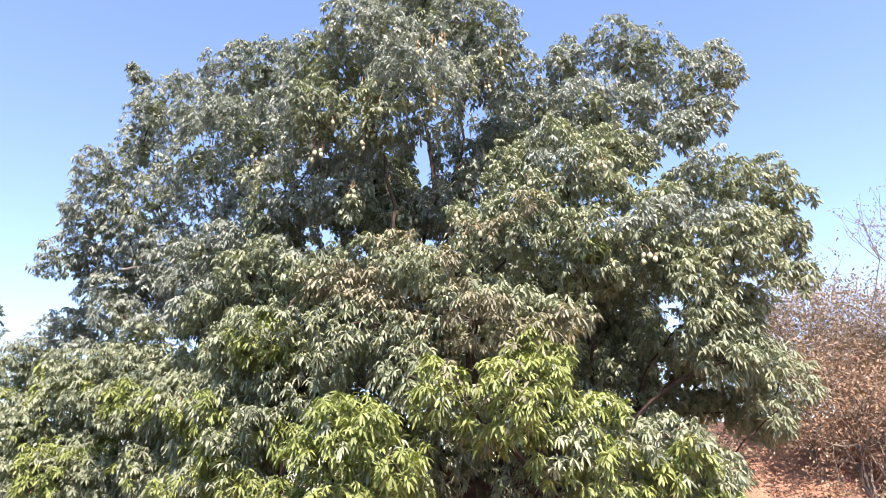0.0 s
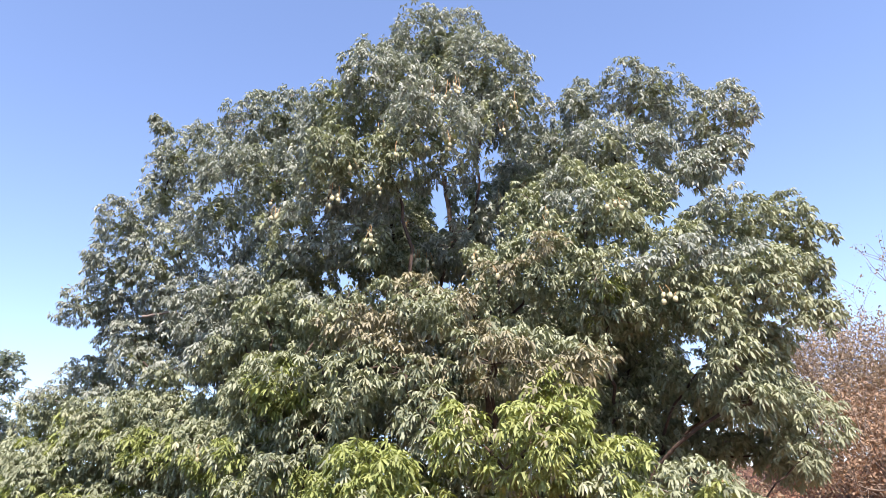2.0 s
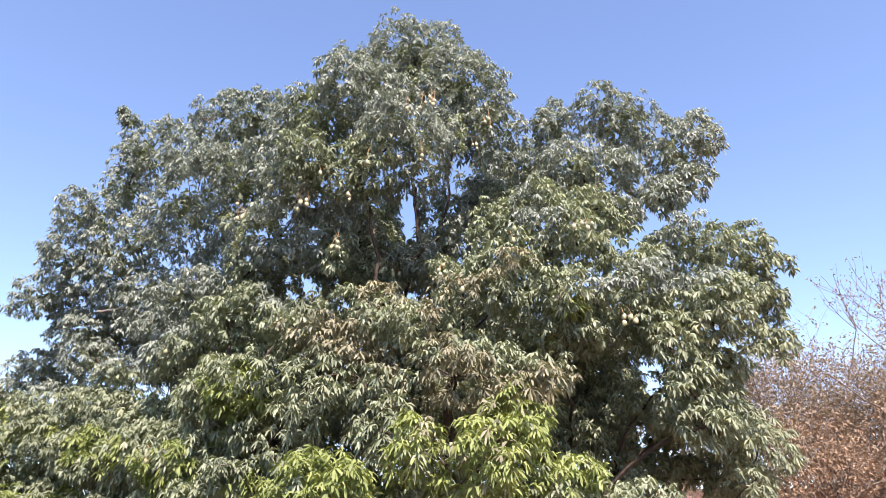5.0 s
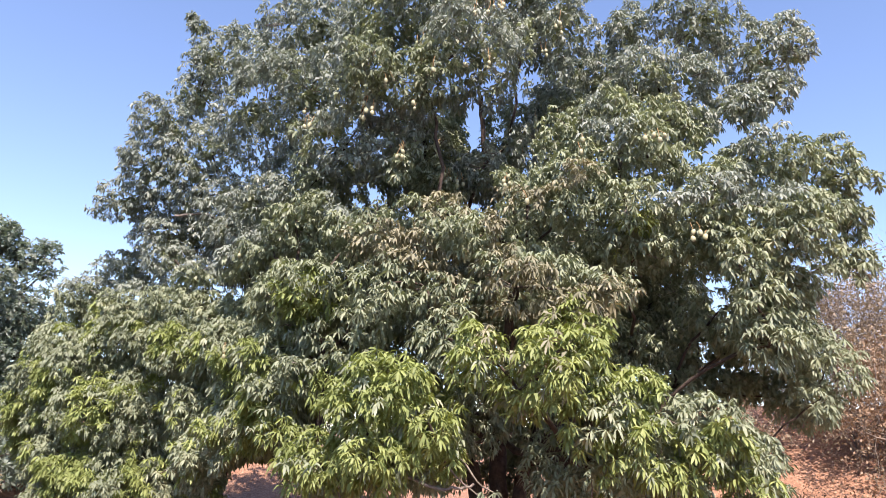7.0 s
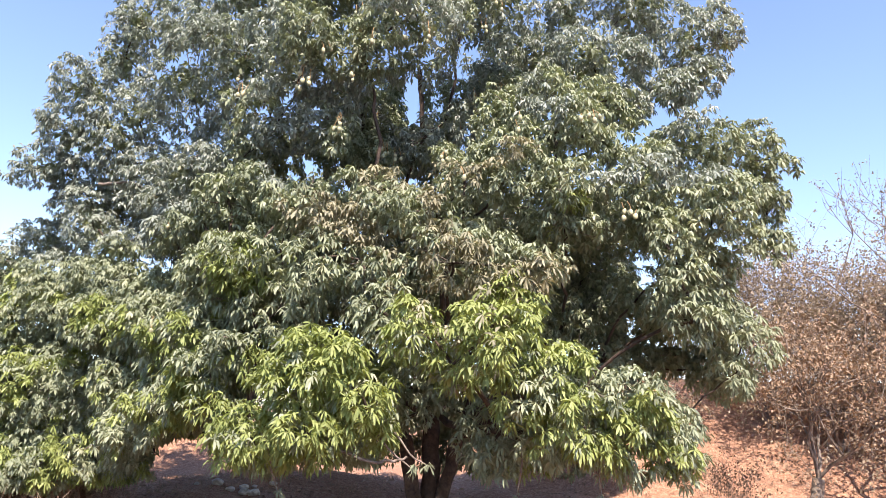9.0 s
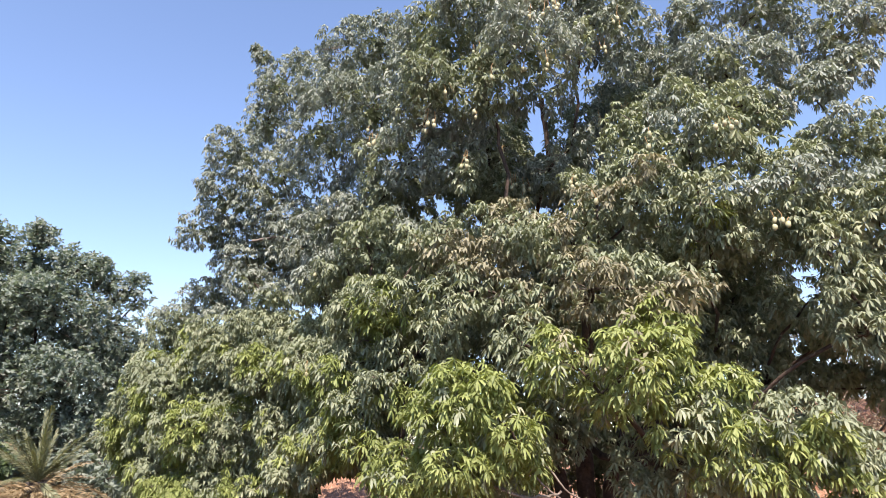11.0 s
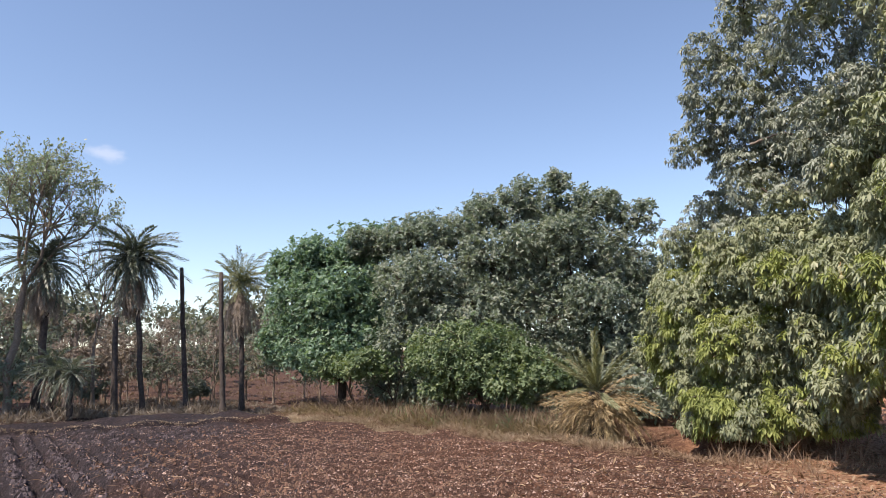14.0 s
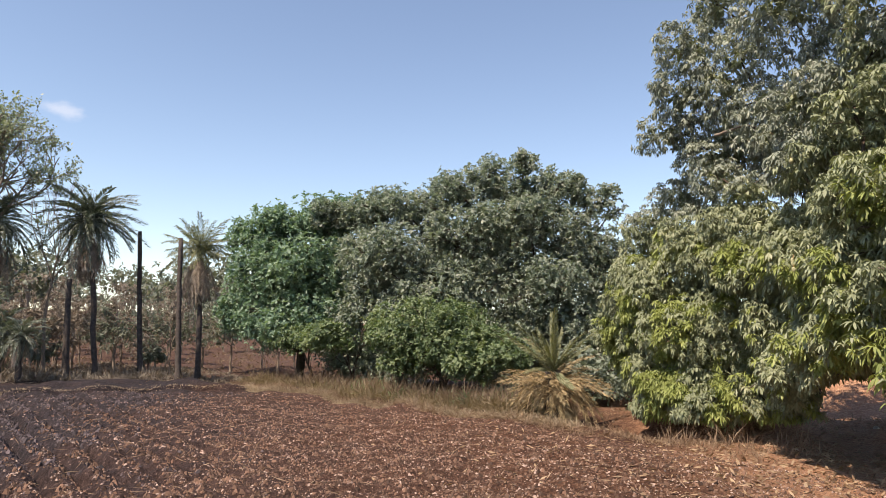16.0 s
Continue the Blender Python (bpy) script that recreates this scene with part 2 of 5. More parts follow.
    links.new(mid.outputs["Fac"], wob2.inputs[0])
    # edge slants off the hollow by the date bush, painting its shade as darker soil
    slant = nodes.new("ShaderNodeMath")
    slant.operation = "ADD"
    links.new(sep.outputs["X"], slant.inputs[0])
    links.new(sep.outputs["Y"], slant.inputs[1])
    links.new(slant.outputs[0], wob2.inputs[2])
    back = nodes.new("ShaderNodeMath")
    back.operation = "SUBTRACT"
    back.inputs[1].default_value = 1.5
    links.new(wob2.outputs[0], back.inputs[0])
    links.new(back.outputs[0], far.inputs["Value"])
    mix2 = nodes.new("ShaderNodeMix")
    mix2.data_type = "RGBA"
    pale_past = nodes.new("ShaderNodeMath")
    pale_past.operation = "MULTIPLY"
    pale_past.inputs[1].default_value = 0.25
    links.new(past.outputs["Result"], pale_past.inputs[0])
    more = nodes.new("ShaderNodeMath")
    more.operation = "MAXIMUM"
    links.new(far.outputs["Result"], more.inputs[0])
    links.new(pale_past.outputs[0], more.inputs[1])
    links.new(more.outputs[0], mix2.inputs["Factor"])
    links.new(mix.outputs["Result"], mix2.inputs["A"])
    links.new(pale.outputs["Color"], mix2.inputs["B"])
    links.new(mix2.outputs["Result"], bsdf.inputs["Base Color"])
    bsdf.inputs["Roughness"].default_value = 0.95
    bsdf.inputs["Specular IOR Level"].default_value = 0.2
    bump = nodes.new("ShaderNodeBump")
    bump.inputs["Strength"].default_value, bump.inputs["Distance"].default_value = 1.0, 0.09
    links.new(mixed.outputs["Result"], bump.inputs["Height"])
    links.new(bump.outputs["Normal"], bsdf.inputs["Normal"])
    return m


M_SOIL = ground_material()


# ---- mesh tools ----
def mesh_object(name, verts, faces, mat, parent=None, smooth=False, label=""):
    """One mesh object from arrays of corners and of equal-sized faces."""
    verts, faces = np.asarray(verts, np.float32).reshape(-1, 3), np.asarray(faces, np.int32)
    me = bpy.data.meshes.new(name)
    n, k = faces.shape
    me.vertices.add(len(verts))
    me.vertices.foreach_set("co", verts.ravel())
    me.loops.add(n * k)
    me.loops.foreach_set("vertex_index", faces.ravel())
    me.polygons.add(n)
    me.polygons.foreach_set("loop_start", np.arange(0, n * k, k, dtype=np.int32))
    me.polygons.foreach_set("use_smooth", np.full(n, smooth))
    me.update(calc_edges=True)
    me.validate()
    me.materials.append(mat)
    ob = new(name, me)
    if parent:
        ob.parent = parent
    if label:
        tagged(ob, label)
    return ob


def thing(name, at=(0, 0, 0), **tags):
    ob = new(name)
    ob.location = at
    ob.empty_display_size = 0.3
    return tagged(ob, **tags)


def unit(v):
    return v / np.maximum(np.linalg.norm(v, axis=-1, keepdims=True), 1e-9)


def blades(base, way, length, width, droop, rng, fold=0.35, fine=False):
    """Leaf blades bent down along their length, of four corners each, or six where fine. Returns corners and triangles."""
    n = len(base)
    way = unit(way)
    side = unit(np.cross(way, rng.normal(0, 1, (n, 3)) * 0.55 + np.array([0, 0, 1.0])))
    L, Wd, dr = length[:, None], width[:, None] / 2, droop[:, None]
    down = np.array([0, 0, -1.0])

    def step(s):
        return unit(way + down * (dr * s * 2.2))
    lift = unit(np.cross(side, way))
    if not fine:
        b = base + step(0.25) * L * 0.5
        d = b + step(0.85) * L * 0.5
        v = np.stack([base, b - side * Wd, b + side * Wd, d], 1)
        f = (np.arange(n) * 4)[:, None, None] + np.array([[0, 1, 2], [1, 3, 2]])[None]
        return v.reshape(-1, 3), f.reshape(-1, 3)
    a = base
    b = a + step(0.15) * L * 0.35
    c = b + step(0.55) * L * 0.36
    d = c + step(0.95) * L * 0.29
    v = np.stack([a, b - side * Wd, b + side * Wd, c - side * Wd * 0.8 - lift * Wd * fold, c + side * Wd * 0.8 - lift * Wd * fold, d], 1)
    tri = np.array([[0, 1, 2], [1, 3, 2], [2, 3, 4], [3, 5, 4]])
    f = (np.arange(n) * 6)[:, None, None] + tri[None]
    return v.reshape(-1, 3), f.reshape(-1, 3)


def join(parts):
    vs, fs, k = [], [], 0
    for v, f in parts:
        vs.append(np.asarray(v).reshape(-1, 3))
        fs.append(np.asarray(f) + k)
        k += len(vs[-1])
    return np.concatenate(vs), np.concatenate(fs)


def tube(path, radii, sides=7):
    """A tapered tube of quads along a path, closed at its tip by a point-like ring."""
    path, radii = np.asarray(path, float), np.asarray(radii, float)
    tang = unit(np.gradient(path, axis=0))
    mean = np.abs(path[-1] - path[0])
    ref = np.eye(3)[int(np.argmin(mean))]
    u = unit(np.cross(tang, ref[None]))
    w = np.cross(tang, u)
    ang = np.linspace(0, 2 * np.pi, sides, endpoint=False)
    ring = np.cos(ang)[None, :, None] * u[:, None] + np.sin(ang)[None, :, None] * w[:, None]
    v = path[:, None] + ring * radii[:, None, None]
    i = np.arange(len(path) - 1)[:, None] * sides
    j = np.arange(sides)[None]
    k = (j + 1) % sides
    f = np.stack([i + j, i + k, i + sides + k, i + sides + j], -1).reshape(-1, 4)
    return v.reshape(-1, 3), f


def wander(a, b, n, amount, rng, sag=0.0):
    """A crooked path from a to b."""
    s = np.linspace(0, 1, n)[:, None]
    a, b = np.asarray(a, float), np.asarray(b, float)
    p = a + (b - a) * s
    bump = np.sin(np.pi * s)
    off = rng.normal(0, 1, (n, 3)) * amount * np.linalg.norm(b - a) * 0.5
    p += bump * (rng.normal(0, 1, 3) * amount * np.linalg.norm(b - a)) + off * bump
    p[:, 2] += (bump * sag)[:, 0]
    return p


def crown_points(lobes, density, rng, inner=0.62, shell=(0.72, 1.1)):
    """Places and outward ways for leaves on a heap of rounded lobes, none deep inside another lobe."""
    lobes = np.asarray(lobes, float)
    pts, outs, owner = [], [], []
    for i, (x, y, z, r, h) in enumerate(lobes):
        n = max(6, int(density * 4 * np.pi * ((2 * r * h + r * r) / 3)))
        d = unit(rng.normal(0, 1, (n, 3)))
        rad = rng.uniform(shell[0], shell[1], (n, 1)) * (1 + 0.18 * np.sin(5 * d[:, :1] + i) * np.cos(4 * d[:, 1:2] + 2 * i))
        p = d * rad * np.array([r, r, h]) + np.array([x, y, z])
        pts.append(p)
        outs.append(unit(d / np.array([r, r, h])))
        owner.append(np.full(n, i))
    pts, outs, owner = np.concatenate(pts), np.concatenate(outs), np.concatenate(owner)
    q = np.full(len(pts), 9.0)
    for i, (x, y, z, r, h) in enumerate(lobes):
        e = np.linalg.norm((pts - np.array([x, y, z])) / np.array([r, r, h]), axis=1)
        q = np.minimum(q, np.where(owner == i, 9.0, e))
    keep = q > inner
    return pts[keep], outs[keep], owner[keep]


def bumpy(lobes, rng, k=5, size=0.45, core=0.9):
    """Breaks each lobe into a core and smaller knobs on it."""
    out = []
    for x, y, z, r, h in lobes:
        out.append((x, y, z, r * core, h * core))
        for d in unit(rng.normal(0, 1, (k, 3))):
            q = rng.uniform(0.7, 1.25) * size
            out.append((x + d[0] * r * 0.8, y + d[1] * r * 0.8, z + d[2] * h * 0.8, r * q, h * q * 1.05))
    return out


def whorls(pts, outs, rng, leaves, length, width, spread=(35, 115), droop=(0.25, 0.75), up=0.35, fine=False):
    """Whorls of leaves at the twig ends."""
    n = len(pts)
    axis = unit(outs + np.array([0, 0, up]) + rng.normal(0, 0.25, (n, 3)))
    ref = unit(np.cross(axis, rng.normal(0, 1, (n, 3))))
    ref2 = np.cross(axis, ref)
    phi = (np.arange(leaves) * 2.39996)[None] + rng.uniform(0, 6.28, (n, 1))
    th = np.radians(rng.uniform(spread[0], spread[1], (n, leaves)))
    way = axis[:, None] * np.cos(th)[..., None] + (ref[:, None] * np.cos(phi)[..., None] + ref2[:, None] * np.sin(phi)[..., None]) * np.sin(th)[..., None]
    base = pts[:, None] + axis[:, None] * rng.uniform(-0.05, 0.02, (n, leaves))[..., None] + way * 0.015
    m = n * leaves
    size = np.repeat(rng.uniform(0.75, 1.2, n), leaves)
    v, f = blades(base.reshape(m, 3), way.reshape(m, 3), length * size * rng.uniform(0.75, 1.15, m), width * size * rng.uniform(0.8, 1.15, m), rng.uniform(droop[0], droop[1], m), rng, fine=fine)
    # the leaves of a whorl spring from one point
    step = 6 if fine else 4
    to = np.arange(len(v))
    to[::step] = np.repeat(np.arange(n) * leaves * step, leaves)
    used, f = np.unique(to[f], return_inverse=True)
    return v[used], f.reshape(-1, 3)


def skeleton(root, fork, lobes, rng, thick, stem=0.02):
    """Limbs that reach each lobe from the nearest lobe nearer to the fork; thickness adds up towards the trunk."""
    lobes = np.asarray(lobes, float)
    c = lobes[:, :3].copy()
    nodes = [np.asarray(fork, float)]
    par = [-1]
    for i in np.argsort(np.linalg.norm(c - fork, axis=1)):
        k = np.array(nodes)
        cost = np.linalg.norm(k - c[i], axis=1) + 0.55 * np.linalg.norm(k - fork, axis=1) + 1.5 * np.maximum(0, k[:, 2] - c[i, 2])
        par.append(int(np.argmin(cost)))
        nodes.append(c[i])
    nodes = np.array(nodes)
    area = np.full(len(nodes), stem ** 2)
    for i in range(len(nodes) - 1, 0, -1):
        area[par[i]] += area[i] * 0.92
    rad = np.sqrt(area)
    rad *= thick / rad[0]
    rad[1:] *= 0.72
    rad = np.maximum(rad, stem * 0.7)
    parts = []
    for i in range(1, len(nodes)):
        p = par[i]
        path = wander(nodes[p], nodes[i], 7, 0.05, rng, 0.06 * np.linalg.norm(nodes[i] - nodes[p]))
        parts.append(tube(path, np.linspace(min(rad[p] * 0.85, rad[i] * 1.5), rad[i], 7), 7))
    trunk = wander(root, fork, 8, 0.02, rng)
    flare = thick * (1.0 + 0.55 * np.exp(-np.linspace(0, 6, 8)))
    return tube(trunk, flare, 14), join(parts)


def twigs(pts, owner, lobes, rng, share, radius):
    """Twigs from the middle of each lobe out to some of its leaf whorls."""
    lobes = np.asarray(lobes, float)
    pick = np.nonzero(rng.random(len(pts)) < share)[0]
    parts = []
    for i in pick:
        a = lobes[owner[i], :3]
        a = a + (pts[i] - a) * rng.uniform(0.0, 0.35)
        parts.append(tube(wander(a, pts[i], 4, 0.08, rng), [radius * 1.3, radius, radius * 0.8, radius * 0.4], 4))
    return join(parts)


# ---- ground ----
def bump2(x, y, cx, cy, sx, sy):
    return np.exp(-((x - cx) / sx) ** 2 - ((y - cy) / sy) ** 2)


def smooth(a, b, v):
    t = np.clip((v - a) / (b - a), 0, 1)
    return t * t * (3 - 2 * t)


def value_noise(x, y, cell, seed):
    """Smooth value noise on a grid, in -1..1."""
    rng = np.random.default_rng(seed)
    table = rng.uniform(-1, 1, 4096)
    gx, gy = np.floor(x / cell).astype(int), np.floor(y / cell).astype(int)
    fx, fy = x / cell - gx, y / cell - gy
    fx, fy = fx * fx * (3 - 2 * fx), fy * fy * (3 - 2 * fy)

    def h(i, j):
        return table[(i * 73 + j * 1031) % 4096]
    return (h(gx, gy) * (1 - fx) + h(gx + 1, gy) * fx) * (1 - fy) + (h(gx, gy + 1) * (1 - fx) + h(gx + 1, gy + 1) * fx) * fy


def height(x, y):
    x, y = np.asarray(x, float), np.asarray(y, float)
    inside = smooth(-23.0, -22.3, x - 0.28 * np.clip(y, 0.0, 10.6)) * (1 - smooth(10.0, 10.7, y))
    tilled = inside * (1 - smooth(-6.0, 4.0, x))
    row = y + 0.087 * x
    furrow = 0.12 * (1 - 2 * (0.5 - 0.5 * np.sin(row * 2 * np.pi / 0.42 + 0.5 * value_noise(x, y, 1.3, 8))) ** 2.5) * (1 - 0.85 * smooth(-1.0, 2.4, y + 0.3 * x)) * tilled * (0.8 + 0.5 * value_noise(x, y, 0.7, 9))
    clods = (0.045 * value_noise(x, y, 0.19, 3) + 0.04 * value_noise(x, y, 0.45, 4)) * inside * (0.35 + 0.65 * tilled)
    z = furrow + clods + 0.05 * value_noise(x, y, 3.0, 5) * smooth(1.0, 6.0, np.hypot(x, y))
    # verge along the field, ditch and low bank under the palms
    z += 0.16 * np.exp(-((y - 11.3) / 0.7) ** 2) * smooth(-26, -22, x) * (1 - smooth(-8.5, -6.0, x))
    edge = x - 0.28 * np.clip(y, 0.0, 10.6)
    z += (-0.05 * np.exp(-((edge + 23.7) / 0.5) ** 2) + 0.12 * smooth(-24.1, -24.25, edge + 0.12 * value_noise(x, y, 1.1, 12))) * (1 - smooth(9.8, 11.2, y))
    # red bank behind the mango tree
    z += 3.3 * smooth(15.5, 24.0, y + 0.25 * x) * smooth(0.5, 7.0, x) * (1 - smooth(60, 90, x))
    z += 0.55 * bump2(x, y, -2.5, 17.5, 2.6, 1.6) + 0.55 * bump2(x, y, -7.5, 15.0, 1.8, 1.2)
    z += 1.3 * bump2(x, y, -7.6, 24.2, 2.2, 1.7)
    z -= 0.45 * bump2(x, y, -8.2, 12.7, 1.0, 0.8)      # hollow between the date bush and the mango tree
    # land beyond
    far = smooth(30, 160, np.hypot(x, y))
    z += far * (1.2 + 0.8 * value_noise(x, y, 45.0, 6)) + 3.6 * smooth(34, 105, -x) + smooth(200, 1500, np.hypot(x, y)) * 3
    z += 0.12 * value_noise(x, y, 0.9, 7) * (1 - inside) * smooth(12, 16, np.hypot(x, y)) + 0.78 * bump2(x, y, -22.2, -1.6, 0.95, 1.5)
    return z


def axis(marks):
    out = []
    for a, b, step in marks:
        out.append(np.linspace(a, b, max(2, int(round((b - a) / step))), endpoint=False))
    return np.concatenate(out + [np.array([marks[-1][1]])])


gx = axis([(-1600, -300, 130), (-300, -70, 12), (-70, -34, 1.5), (-34, -26, 0.35), (-26, -25.2, 0.15), (-25.2, -21.4, 0.07), (-21.4, -14, 0.16), (-14, -3, 0.1), (-3, 14, 0.35), (14, 40, 1.0), (40, 300, 15), (300, 1600, 130)])
gy = axis([(-1600, -300, 130), (-300, -40, 14), (-40, -6, 1.2), (-6, 8, 0.1), (8, 11, 0.15), (11, 20, 0.22), (20, 40, 0.6), (40, 90, 3), (90, 300, 15), (300, 1600, 130)])
GX, GY = np.meshgrid(gx, gy)
GZ = height(GX, GY)
nx, ny = len(gx), len(gy)
ii = (np.arange(ny - 1)[:, None] * nx + np.arange(nx - 1)[None]).ravel()
ground = mesh_object("ground", np.stack([GX, GY, GZ], -1), np.stack([ii, ii + 1, ii + nx + 1, ii + nx], -1), M_SOIL, smooth=True)
tagged(ground, "bare red-brown farm soil with ploughed furrows", "ground", kind="structure")


def gz(x, y):
    return float(height(x, y))


# ---- the mango tree ----
OLD, YOUNG = [], []
# top boughs: x, y, z, radius, half height
OLD += [(-0.3, 11.3, 10.9, 1.13, 0.81), (-1.2, 10.7, 9.6, 1.03, 0.83), (0.6, 11, 9.9, 1.1, 0.88), (-2.2, 11.1, 9.2, 0.98, 0.74), (-0.4, 9.8, 8, 1.04, 0.76), (1.2, 10.9, 9.1, 0.68, 1.01), (0.5, 10.8, 8.9, 0.6, 0.45), (0.5, 12.0, 7.7, 0.5, 0.4), (-1.1, 9.7, 7.3, 0.74, 0.55)]
# upper left boughs: x, y, z, radius, half height
OLD += [(-3.7, 12.7, 10.1, 1.09, 0.8), (-4.9, 13.4, 9.9, 1.13, 0.79), (-6.3, 13.5, 9.9, 0.76, 0.83), (-6.7, 13.2, 10.6, 0.21, 0.24), (-6, 13.6, 10.6, 0.33, 0.33), (-6.6, 13.6, 9.1, 0.64, 0.64), (-3.5, 11.7, 8.2, 1.2, 0.77), (-2, 9.9, 7.3, 0.84, 0.56), (-4.7, 12.3, 8, 1.03, 0.92), (-2.7, 10.8, 6.7, 0.89, 0.69), (-1.6, 10.2, 6.3, 0.46, 0.55)]
# left boughs: x, y, z, radius, half height
OLD += [(-5.9, 13.2, 7.7, 0.67, 0.6), (-6.9, 13.9, 5.8, 0.72, 0.48), (-6.3, 13.7, 6.7, 0.73, 0.49), (-7.2, 13.4, 8.2, 0.79, 0.59), (-7.4, 13.6, 7.3, 0.86, 0.52), (-7.8, 13.7, 6.5, 0.71, 0.44), (-6.6, 13.4, 7.3, 0.73, 0.6), (-6.6, 14.4, 6.1, 1.12, 0.55), (-5.3, 13.5, 6.5, 0.96, 0.72), (-4.2, 13, 6.6, 1.04, 0.81), (-5.3, 14.1, 5.3, 1.08, 0.6), (-2.8, 11.7, 6.1, 0.72, 0.52), (-3.8, 12.2, 5.5, 0.85, 0.53)]
# lower left boughs: x, y, z, radius, half height
OLD += [(-1.8, 9.1, 4.6, 0.59, 0.39), (-2.5, 9.6, 3.9, 0.81, 0.49), (-8.1, 15, 5.2, 0.89, 0.44), (-8.8, 14.6, 4.3, 0.84, 0.6), (-7.2, 14, 3.8, 1.15, 0.81), (-5.4, 13.2, 3.9, 1.2, 0.76), (-3.7, 11.7, 3.5, 1.06, 0.76), (-8.7, 13.9, 3.2, 0.89, 0.68), (-1.9, 9.3, 3.2, 0.6, 0.53), (-4.8, 12.3, 3.1, 1, 0.59)]
# centre boughs: x, y, z, radius, half height
OLD += [(-0.5, 9.2, 4.6, 0.71, 0.4), (-0.8, 9, 3.8, 0.45, 0.45), (0.4, 8.8, 3.8, 0.81, 0.4), (1.3, 8.7, 3.7, 0.65, 0.43), (0, 9.5, 4.7, 0.49, 0.37), (-1.4, 8.9, 3.8, 0.52, 0.45), (-0.5, 8.8, 3.1, 0.5, 0.43)]
# upper right boughs: x, y, z, radius, half height
OLD += [(2.5, 11.2, 9.2, 0.49, 0.6), (3.7, 10.9, 9.2, 0.8, 0.64), (4.6, 10.8, 8.5, 0.62, 0.77), (4.1, 10.5, 7.4, 0.44, 0.34), (3.2, 10.3, 7, 0.43, 0.33), (2.8, 10.7, 7.9, 1, 0.6), (1.4, 11.9, 7.9, 0.6, 0.6)]
# middle right boughs: x, y, z, radius, half height
OLD += [(1.4, 9.9, 6.4, 0.81, 0.72), (1.9, 9.4, 6, 0.76, 0.59), (2.6, 9.9, 6.7, 0.68, 0.54), (1.2, 9.4, 5.3, 0.83, 0.5), (1.9, 9, 5, 0.71, 0.47), (0.6, 10, 5.6, 0.53, 0.44)]
# right boughs: x, y, z, radius, half height
OLD += [(4, 9.7, 6, 0.74, 0.48), (5, 9.8, 5.9, 0.63, 0.42), (5.3, 9.9, 5.3, 0.41, 0.41), (4.1, 9.1, 5, 0.79, 0.47), (3.1, 9.1, 5.1, 0.64, 0.48), (4.1, 9.3, 4.2, 0.7, 0.47), (3.3, 9, 4.5, 0.61, 0.38), (5.2, 9.9, 4.7, 0.34, 0.38)]
# lower right boughs: x, y, z, radius, half height
OLD += [(4.2, 10.5, 3.9, 0.6, 0.43), (4.7, 10.5, 3.4, 0.51, 0.51), (4.9, 11, 2.7, 0.47, 0.39), (3.7, 12.2, 3.7, 0.49, 0.49), (3.1, 12.4, 4.5, 0.72, 0.62), (1.9, 12.2, 5.3, 0.84, 0.42), (2.4, 11.2, 3.4, 0.54, 0.54), (4.3, 11.6, 3.1, 0.64, 0.37), (3, 11.1, 2.8, 0.52, 0.44)]
# back boughs: x, y, z, radius, half height
OLD += [(0.3, 12.8, 6.8, 1.14, 0.63), (-1.3, 13.1, 6.8, 0.93, 0.58), (1.2, 12.3, 8, 0.45, 0.91), (-3.2, 14, 6.1, 1.22, 0.73), (3.5, 13.1, 5.6, 1.23, 0.67), (-0, 14, 5.1, 1.88, 1.06), (2, 14.3, 4.1, 1.85, 1.04), (-2.7, 14.6, 4.4, 1.92, 1.08), (-5.9, 17.3, 6.7, 1.79, 1.04)]
# low right boughs: x, y, z, radius, half height
OLD += [(2.3, 8.3, 2.1, 0.74, 0.41), (3, 8.5, 1.8, 0.55, 0.38), (3.3, 8.6, 1.4, 0.34, 0.24), (4, 11.8, 3, 0.88, 0.49), (4.8, 11.2, 2.7, 0.55, 0.37), (3, 11.6, 2.6, 0.76, 0.57), (-0.8, 9.2, 1.4, 0.45, 0.26), (1, 8.9, 1.4, 0.36, 0.25), (1.9, 8.3, 1.6, 0.54, 0.34), (1.2, 7.9, 2.1, 0.45, 0.39), (2.5, 8.4, 1.5, 0.61, 0.31), (1.2, 8.9, 1.7, 0.43, 0.36)]
# low left boughs: x, y, z, radius, half height
OLD += [(-8.1, 14.9, 2.4, 1.23, 1.11), (-6.7, 14.7, 2.4, 1.22, 0.98), (-8.9, 14.9, 1.3, 0.98, 0.74), (-7.8, 15.2, 1.2, 1.13, 0.69), (-6.3, 14.9, 1.5, 1.11, 0.73), (-3.9, 11.4, 1.9, 0.66, 0.56), (-3.4, 10.9, 2.8, 0.82, 0.64), (-2.2, 9.5, 2.7, 0.55, 0.47), (-4.3, 11.8, 3.2, 0.89, 0.69), (-3, 10.4, 2, 0.47, 0.38), (-5.5, 12.7, 3.3, 0.97, 0.64), (-1.3, 8.5, 1.4, 0.42, 0.24), (-5.3, 13.5, 1.3, 0.55, 0.44), (-4.2, 11.8, 1.5, 0.49, 0.39)]
# far left boughs: x, y, z, radius, half height
OLD += [(-9.4, 14.1, 2.2, 0.62, 0.69), (-8.4, 14, 2.7, 1.07, 1.01), (-8.3, 13.9, 1, 0.84, 0.58), (-6.7, 13.9, 3.7, 1.4, 0.89), (-6.7, 13.6, 2.1, 1.35, 0.98), (-7.3, 14, 0.9, 1.01, 0.5), (-8.8, 14.6, 4.6, 0.72, 0.57), (-4.9, 13, 2.1, 1.01, 0.78)]
